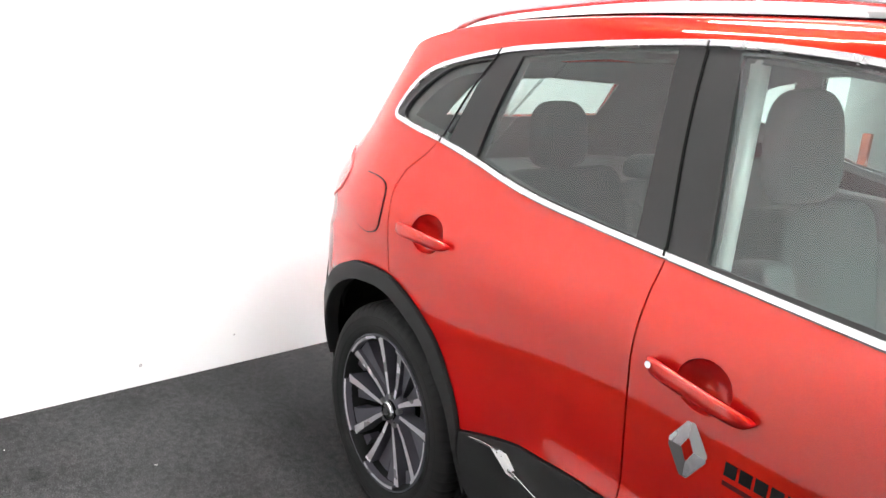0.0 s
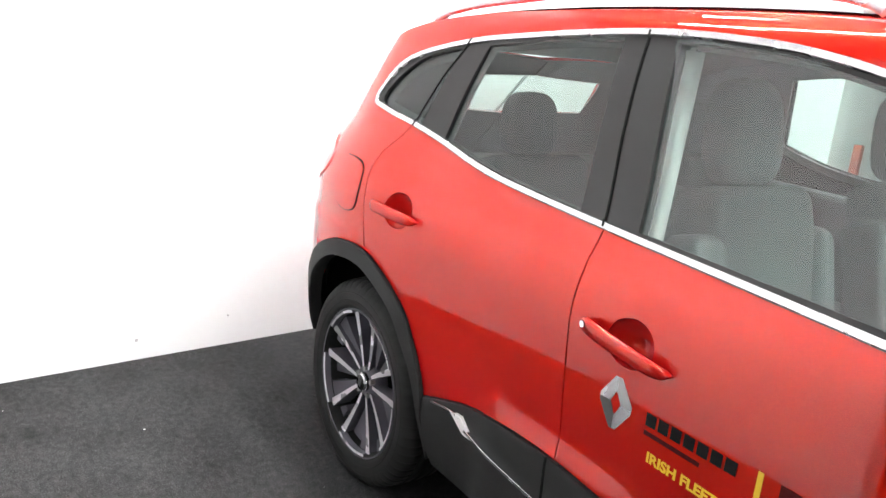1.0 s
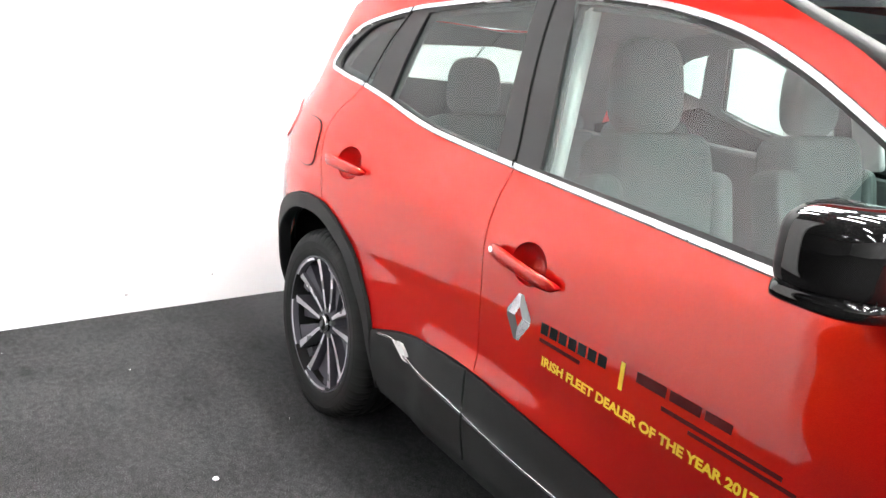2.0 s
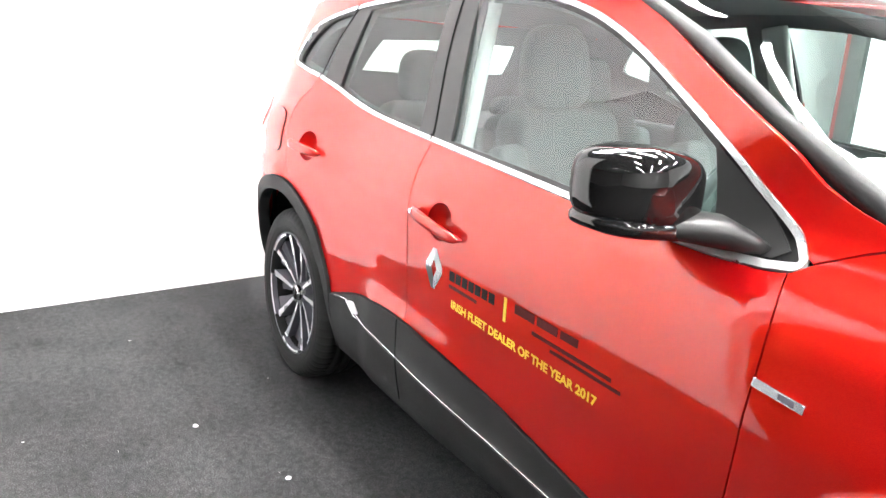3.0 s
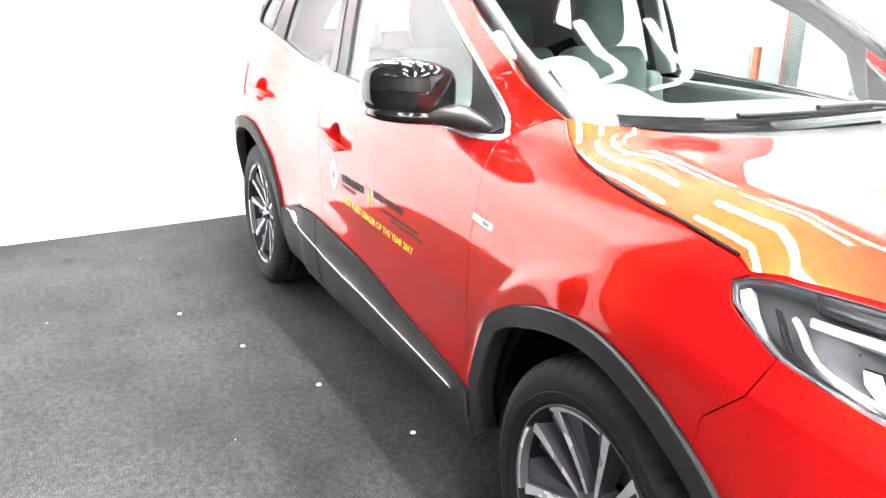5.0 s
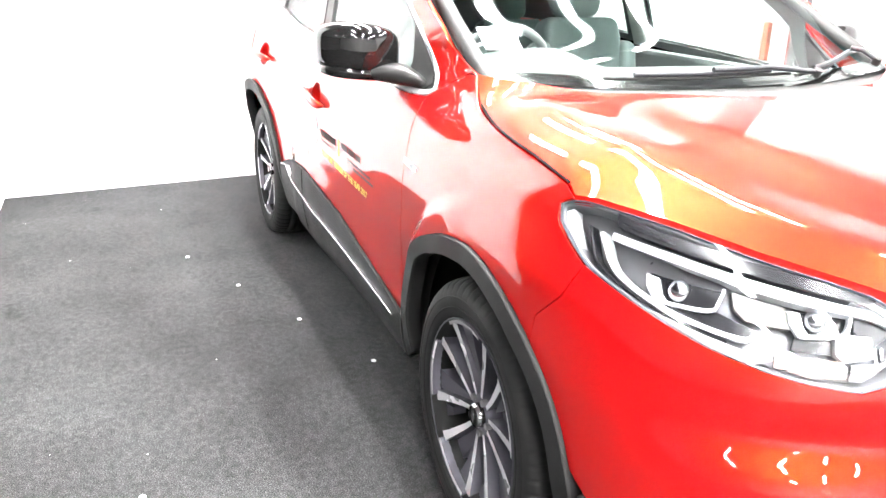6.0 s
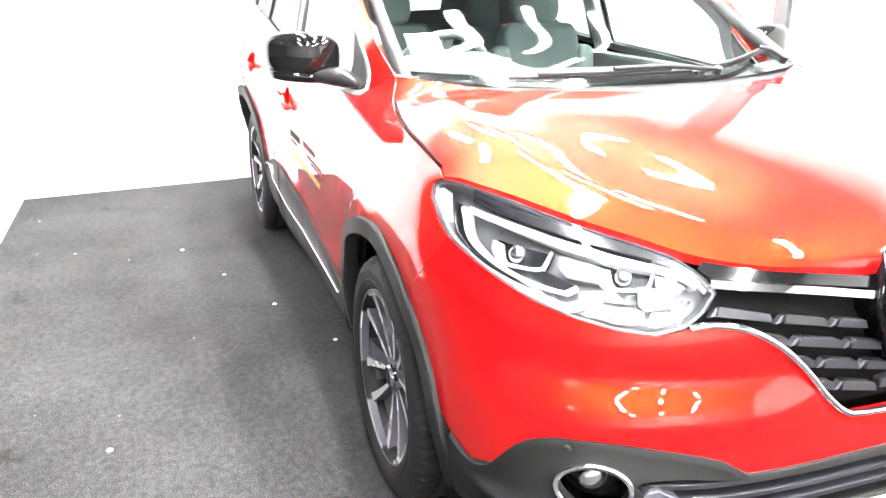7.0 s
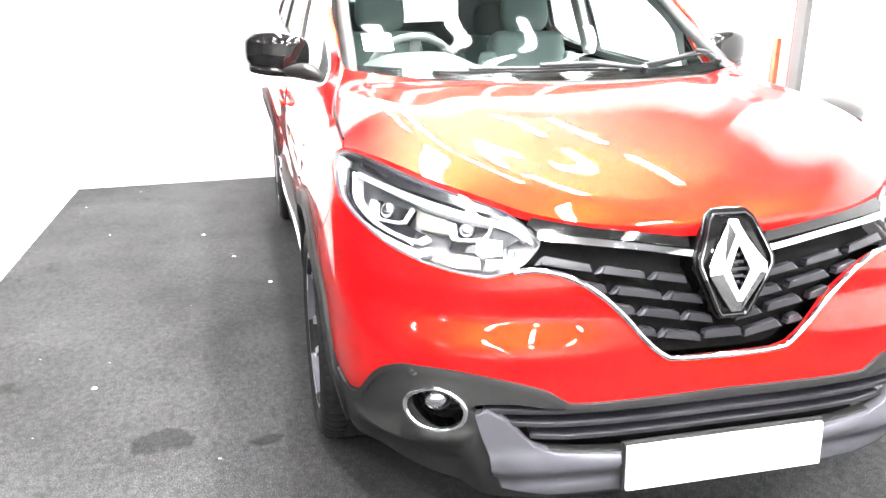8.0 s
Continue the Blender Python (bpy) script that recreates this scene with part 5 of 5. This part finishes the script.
sw = tube("steering_wheel", ring, .016, CABIN, car, "black leather steering wheel", 10, True)
bm = bmesh.new()
box(bm, (-.07, -.08, -.02), (.05, .08, .03), .025, wheel_m)
for ang in (0, 180, 270):
    box(bm, (-.02, .0, -.01), (.02, .18, .01), .006, wheel_m @ pose(0, 0, 0, 0, 0, ang + 90))
part("wheel_hub", bm, CABIN, sw, "", True)
box_part("cabin_floor", (-1.9, -.62, .30), (1.3, .62, .36), CABIN, car, "", .01)
box_part("underbody", (-2.05, -.60, .19), (1.95, .60, .295), DARK, car, "", .01)
box_part("engine_block", (1.12, -.60, .30), (1.98, .60, .80), DARK, car, "", .05)
box_part("load_cover", (-1.95, -.66, .98), (-1.30, .66, 1.0), CABIN, car, "", .006)
cross([p for p in ROOF_EDGE if p[0] < .0], (.06, -.22), (.02, .03), "headliner", HEADLINER, "grey roof lining", lift=-.045)
for side in (1, -1):
    y = -side
    box_part("door_trim", (-1.22, min(y * .79, y * .72), .40), (.80, max(y * .79, y * .72), 1.045), CABIN, car, "dark door lining", .02)
    # pale lining of the centre pillar
    bm = bmesh.new()
    box(bm, (-.05, -.016, -.22), (.05, .016, .215), .012)
    bmesh.ops.transform(bm, matrix=Matrix.Translation((-.405, y * .685, 1.275)) @ pose(0, 0, 0, -side * 15, -9, 0), verts=bm.verts)
    part("pillar_lining", bm, PALE_LINING, car, "pale centre pillar lining", True)
    tube("pillar_lining", [(x, y * (h - .045), z) for x, z, h in ((.97, 1.09, .75), (.90, 1.135, .752), (.62, 1.27, .732), (.40, 1.40, .715), (.12, 1.51, .665))], .026, BLACK_TRIM, car, "dark windscreen pillar lining", 8)


def make_seat(name, x, y, wide, label, top=1.17, rest=(.25, .24)):
    """A seat with cushion, reclined back, bolsters and headrest."""
    seat = new(name)
    seat.parent = car
    tagged(seat, label)

    def pad(nm, size, m, mat, lab="", bev=.05, taper=0.0):
        bm = bmesh.new()
        bmesh.ops.create_cube(bm, size=1)
        bmesh.ops.scale(bm, vec=size, verts=bm.verts)
        bmesh.ops.bevel(bm, geom=list(bm.edges), offset=bev, segments=6, affect="EDGES", profile=.6)
        for v in bm.verts:
            v.co.x += .02 * (v.co.y / size[1] * 2) ** 2 * (1 if v.co.x > 0 else .3)
            v.co.y *= 1 - taper * max(0.0, v.co.z / size[2] + .1) ** 1.6 * 1.9
        bmesh.ops.transform(bm, matrix=m, verts=bm.verts)
        part(nm, bm, mat, seat, lab, True)
    pad("cushion", (.52, wide, .16), pose(x + .22, y, .60, 0, -6, 0), SEAT)
    pad("backrest", (.14, wide, .58), pose(x - .07, y, top - .29, 0, -14, 0), SEAT, "", .055, .34)
    for s in (1, -1):
        pad("bolster", (.15, .11, .46), pose(x - .035, y + s * (wide / 2 - .05), top - .33, s * -7, -14, s * 14), SEAT_EDGE, "", .05, .25)
    # pale piping along the shoulders
    pts = [Vector((x - .02 + .05 * (1 - t), y + (wide / 2 - .005) * (1 - .34 * max(0, t - .4) ** 1.5 * 2), top - .52 + .46 * t)) for t in np.linspace(0, 1, 12)]
    for s in (1, -1):
        tube("piping", [(p.x - .14 * (p.z - top + .29) * .9, y + s * (p.y - y), p.z) for p in pts], .004, PALE_LINING, seat, "", 6)
    bm = bmesh.new()
    bmesh.ops.create_uvsphere(bm, u_segments=32, v_segments=20, radius=1)
    hm = pose(x - .155, y, top - .012 + rest[1] / 2, 0, -8, 0)
    for v in bm.verts:
        c = [math.copysign(abs(k) ** .62, k) for k in v.co]
        v.co = hm @ Vector((c[0] * .05, c[1] * rest[0] / 2 * (1 - .10 * c[2]), c[2] * rest[1] / 2))
    part("headrest", bm, SEAT, seat, "rounded headrest", True)
    for s in (1, -1):
        tube("headrest_post", [(x - .135, y + s * .06, top - .05), (x - .15, y + s * .06, top + .06)], .007, CHROME, seat)


make_seat("front_seat", -.27, -.38, .50, "charcoal fabric driver's seat with grey bolsters", 1.185, (.245, .26))
make_seat("front_seat", -.27, .38, .50, "charcoal fabric passenger seat with grey bolsters", 1.185, (.245, .26))
for yy in (-.42, .42):
    make_seat("rear_seat", -1.02, yy, .50, "charcoal fabric rear seat place", 1.13, (.20, .20))
make_seat("rear_seat", -1.02, 0, .30, "narrow charcoal middle rear seat place", 1.08, (.18, .08))

def screen_card():
    """A paper card behind the glass, following the slope of the windscreen."""
    V, F = [], []
    for lift in (-.006, -.0075):
        for y in np.linspace(-.640, -.538, 5):
            for z in (1.168, 1.196, 1.222):
                f = min(np.linspace(.02, .3, 29), key=lambda q: abs(on_screen(y, q, lift)[2] - z))
                V.append(on_screen(y, float(f), lift))
    for k in (0, 15):
        for i in range(4):
            for j in range(2):
                q = k + i * 3 + j
                F.append((q, q + 3, q + 4, q + 1))
    rim = [0, 3, 6, 9, 12, 13, 14, 11, 8, 5, 2, 1]
    F += [(p, q, q + 15, p + 15) for p, q in zip(rim, rim[1:] + rim[:1])]
    return tagged(link_mesh("paper_card", V, F, PAPER, smooth=False), "white paper card leaning inside the windscreen", "card")


screen_card()


# ---- lettering on the front door ----
def lettering(text, x0, z0, height, length, mat, parent, name="lettering", label=""):
    cu = bpy.data.curves.new(name, "FONT")
    cu.body = text
    cu.size = 1.0
    cu.offset = 0.045
    tmp = new(name, cu)
    me = bpy.data.meshes.new_from_object(tmp.evaluated_get(bpy.context.evaluated_depsgraph_get()))
    bpy.data.objects.remove(tmp)
    co = np.array([v.co[:] for v in me.vertices])
    w, h = co[:, 0].max() - co[:, 0].min(), .70
    X = x0 + (co[:, 0] - co[:, 0].min()) / w * length
    Z = z0 + co[:, 1] / h * height - .036 * (X - x0)
    pts, _ = skin(UEND - X, Z, .0012)
    me.vertices.foreach_set("co", pts.astype(np.float32).ravel())
    me.materials.clear()
    me.materials.append(mat)
    me.update()
    ob = new(name, me)
    ob.parent = parent
    if label:
        tagged(ob, label)
    return ob


door = next(o for o in car.children if o.name.startswith("front_door") and not o.name.startswith("front_door_glass") and o.bound_box[0][1] < 0)
lettering("IRISH FLEET DEALER OF THE YEAR 2017", -.155, .676, .021, .592, YELLOW, door, label="yellow vinyl dealer award line")


def sticker(x0, x1, z0, z1, mat, name="sticker_bar"):
    panel(name, xz([(x0, z0), (x1, z0 - .018 * (x1 - x0)), (x1, z1 - .018 * (x1 - x0)), (x0, z1)]), mat, door, off=.0012, depth=.001, gap=0, res=.03)


sticker(.083, .094, .722, .783, YELLOW)
for i in range(7):
    sticker(-.172 + i * .0315, -.172 + i * .0315 + .025, .748, .775, INK)
sticker(-.172, -.035, .728, .737, FADED_INK)
for a, b, c, d in ((.128, .205, .757, .780), (.215, .290, .757, .778), (.30, .36, .757, .776), (.20, .47, .729, .738), (.27, .50, .712, .720)):
    sticker(a, b, c, d, FADED_INK)
for sx, sz, tone in ((-1, 1, SATIN_LIGHT), (1, 1, EMBLEM_MID), (-1, -1, EMBLEM_DARK), (1, -1, SATIN_LIGHT)):
    quad = [(-.256 + .044 * sx * p, .757 + .058 * sz * q) for p, q in ((0, 1), (.20, 1), (1, .14), (1, 0), (.33, 0), (.05, .40), (0, .40))]
    panel("emblem_facet", xz(quad), tone, door, off=.0012, depth=.001, gap=0, res=.02)


# ---- the studio ----
def wall(name, a, b, z0, z1, thick, mat, label):
    """An upright wall slab from a to b on plan; its thickness goes to the left of a to b."""
    ax, ay = a
    bx, by = b
    L = math.hypot(bx - ax, by - ay)
    nx, ny = -(by - ay) / L * thick, (bx - ax) / L * thick
    bm = bmesh.new()
    vs = [bm.verts.new(p) for p in ((ax, ay, z0), (bx, by, z0), (bx + nx, by + ny, z0), (ax + nx, ay + ny, z0), (ax, ay, z1), (bx, by, z1), (bx + nx, by + ny, z1), (ax + nx, ay + ny, z1))]
    for f in ((0, 1, 2, 3), (4, 5, 6, 7), (0, 1, 5, 4), (1, 2, 6, 5), (2, 3, 7, 6), (3, 0, 4, 7)):
        bm.faces.new([vs[i] for i in f])
    return tagged(part(name, bm, mat), label, kind="structure")


H, WH = 3.5, 3.5
bm = bmesh.new()
bmesh.ops.create_grid(bm, x_segments=60, y_segments=60, size=9)
floor = part("floor", bm, CARPET)
floor.location = (2.5, -2.0, 0)
tagged(floor, "worn charcoal carpet floor with stains and lint", kind="structure")
wall("wall_west", (-2.40, -2.42), (-3.0, 3.1), 0, WH, .15, WALL, "plain white studio wall behind the car")
wall("wall_south", (-.30, -2.285), (-2.39, -2.27), 0, H, .12, WALL, "plain white studio side wall")
wall("wall_north", (-3.0, 2.95), (-2.12, 2.95), 0, WH, .15, WALL, "plain white wall beside the recess")
wall("wall_north", (-1.56, 2.95), (8.0, 2.95), 0, WH, .15, WALL, "plain white wall with grey lettering")
wall("wall_recess", (-2.12, 3.75), (-1.3, 3.75), 0, H, .1, RECESS_WALL, "back wall of the recess, its dimness put into a dark grey")
wall("wall_recess", (-2.16, 3.1), (-2.12, 3.75), 0, H, .1, WALL, "white side of the recess")
wall("wall_recess", (-1.3, 3.75), (-1.3, 3.1), 0, H, .1, RECESS_WALL, "side of the recess, its dimness put into a dark grey")
# unseen wall ahead, made white to brighten reflections in the car's nose
wall("wall_far", (11.0, -10.5), (11.0, 6.5), -.02, H, -.15, WALL, "unseen white wall added to brighten the nose's reflections")
wall("wall_far", (-6.2, -10.0), (11.2, -10.0), -.02, H, -.15, FAR_WALL, "grey showroom wall")
wall("wall_far", (-6.0, -10.2), (-6.0, 6.5), -.02, H, .15, FAR_WALL, "grey showroom wall")
wall("wall_far", (-6.2, 6.4), (11.2, 6.4), -.02, H, .15, FAR_WALL, "grey showroom wall")
bm = bmesh.new()
box(bm, (-6.3, -10.4, H), (11.4, 6.8, H + .1))
tagged(part("ceiling", bm, CEILING), "dark showroom ceiling", kind="structure")


def ceiling_lamp(x, y, lx, ly, label):
    """A flat lamp hung just under the ceiling."""
    lamp = new("ceiling_light")
    lamp.location = (x, y, H - .10)
    tagged(lamp, label, "ceiling light", "ceiling lights")
    bm = bmesh.new()
    box(bm, (-lx / 2 - .03, -ly / 2 - .03, .0), (lx / 2 + .03, ly / 2 + .03, .09), .01)
    part("frame", bm, METAL_FRAME, lamp)
    bm = bmesh.new()
    box(bm, (-lx / 2, -ly / 2, -.012), (lx / 2, ly / 2, -.002), .002)
    part("diffuser", bm, LIGHT, lamp, "glowing white diffuser")
    return lamp


# the row at y .75 is added, unseen, to soften the car's shadow
for x, y in ((-1.4, -.6), (.4, -.6), (-1.4, .1), (.4, .1), (-1.4, .75), (.4, .75), (-1.4, 1.4), (.4, 1.4)):
    ceiling_lamp(x, y, 1.25, .13 if y < .5 else .09, "white rectangular ceiling light panel out of view")
for y in (-1.3, .2, 1.7):
    ceiling_lamp(2.5, y, 1.25, .11, "white rectangular ceiling light panel out of view")
for x in (4.6, 6.6, 9.0):
    for y in (-2.0, -.4, 1.2):
        ceiling_lamp(x, y, 1.25, .135, "white rectangular ceiling light panel out of view")
for x in (3.2, 6.5):
    ceiling_lamp(x, -5.0, 1.2, .06, "white rectangular ceiling light panel out of view")

# things in the recess
post = new("orange_stand")
tagged(post, "low orange lacquered stand in the recess", "stand")
post.location = (-1.99, 3.05, 0)
box_part("upright", (-.028, -.02, 0), (.028, .02, 1.06), ORANGE, post, "", .008)
box_part("foot", (-.12, -.12, 0), (.12, .12, .03), ORANGE, post, "", .008)
rack = new("grey_shelf_rack")
tagged(rack, "grey metal rack with bright shelf edges", "rack")
rack.location = (-1.62, 3.4, 0)
for zz in (.45, .85, 1.15, 1.45, 1.75):
    box_part("shelf", (-.22, -.2, zz), (.22, .2, zz + .025), METAL_FRAME, rack, "", .004)
for dx in (-.2, .2):
    for dy in (-.18, .18):
        box_part("upright", (dx - .015, dy - .015, 0), (dx + .015, dy + .015, 1.9), RECESS_WALL, rack, "", .003)

# padded stool beside the wall
stool = new("stool")
stool.location = (-.59, 2.49, .0)
tagged(stool, "black padded round stool beside the white wall", "stool")
bm = bmesh.new()
bmesh.ops.create_uvsphere(bm, u_segments=28, v_segments=14, radius=.19)
for v in bm.verts:
    v.co.z = .67 + v.co.z * (.62 if v.co.z > 0 else .30)
part("seat", bm, PILLAR_BLACK, stool, "", True)
tube("post", [(0, 0, .03), (0, 0, .65)], .025, CHROME, stool, "", 12)
box_part("foot", (-.17, -.17, 0), (.17, .17, .03), BLACK_TRIM, stool, "", .012)

# grey sign on the wall: two lines of letter-sized bars
sign = new("wall_sign")
sign.location = (-1.44, 2.948, 1.20)
tagged(sign, "two lines of grey lettering bars on the white wall", "sign")
for i, w in enumerate((.055, .06, .06, .045, .05)):
    box_part("bar", (.088 * i, -.003, .185), (.088 * i + w, 0, .255), GREY_LETTER, sign, "", .001)
for i, (w, h) in enumerate(((.048, .085), (.042, .085), (.014, .08), (.042, .055), (.045, .055))):
    box_part("bar", (.215 + .085 * i, -.003, 0), (.215 + .085 * i + w, 0, h), GREY_LETTER, sign, "", .001)

# grey post with a red flank where the white wall ends
jamb = new("door_post")
tagged(jamb, "grey upright post with a red flank at the wall's end", "post")
jamb.location = (-1.555, 2.92, 0)
box_part("post", (-.05, -.02, 0), (.055, .027, 2.3), POST_GREY, jamb, "", .004)
box_part("red_flank", (-.082, -.012, 0), (-.051, .025, 2.3), RED_STRIP, jamb, "red side strip", .004)

# small chips in the wall paint
for x, y, z, r in ((-2.519, -1.29, .09, .008), (-2.563, -.88, .14, .005)):
    bm = bmesh.new()
    bmesh.ops.create_cone(bm, segments=10, radius1=r, radius2=r * .6, depth=.003, cap_ends=True)
    bmesh.ops.transform(bm, matrix=pose(x + .0015, y, z, 0, 90, 6), verts=bm.verts)
    tagged(part("wall_chip", bm, EMBLEM_MID), "small grey chip in the white wall paint", "chip", "chips in the wall")

# pale studs in a line across the carpet, and lint
bm = bmesh.new()
bmesh.ops.create_cone(bm, segments=14, radius1=.010, radius2=.007, depth=.004, cap_ends=True)
bm_me = bpy.data.meshes.new("floor_stud")
bm.to_mesh(bm_me)
bm.free()
bm_me.materials.append(FLECK)
for k in range(4):
    ob = new("floor_stud", bm_me)
    ob.location = (-1.023 + .452 * k, -1.347 + .176 * k, .003)
    tagged(ob, "small pale stud in the carpet", "stud", "studs in a line")
ob = new("floor_stud", bm_me)
ob.location = (.886, -1.651, .003)
tagged(ob, "small pale stud in the carpet", "stud", "studs in a line")
rnd = random.Random(4)
V, F = [], []
for k in range(22):
    x, y = rnd.uniform(-2.3, 2.4), rnd.uniform(-2.2, -.9)
    a, l = rnd.uniform(0, 6.28), rnd.choice((.0015, .002, .002, .003, .005))
    dx, dy = math.cos(a) * l, math.sin(a) * l
    ex, ey = -math.sin(a) * .0011, math.cos(a) * .0011
    i = len(V)
    V += [(x - dx - ex, y - dy - ey, .0045), (x + dx - ex, y + dy - ey, .0045), (x + dx + ex, y + dy + ey, .0045), (x - dx + ex, y - dy + ey, .0045),
          (x, y, .006)]
    F += [(i, i + 1, i + 4), (i + 1, i + 2, i + 4), (i + 2, i + 3, i + 4), (i + 3, i, i + 4)]
tagged(link_mesh("lint", V, F, FLECK), "pale lint scattered on the carpet", "lint", kind="stuff")
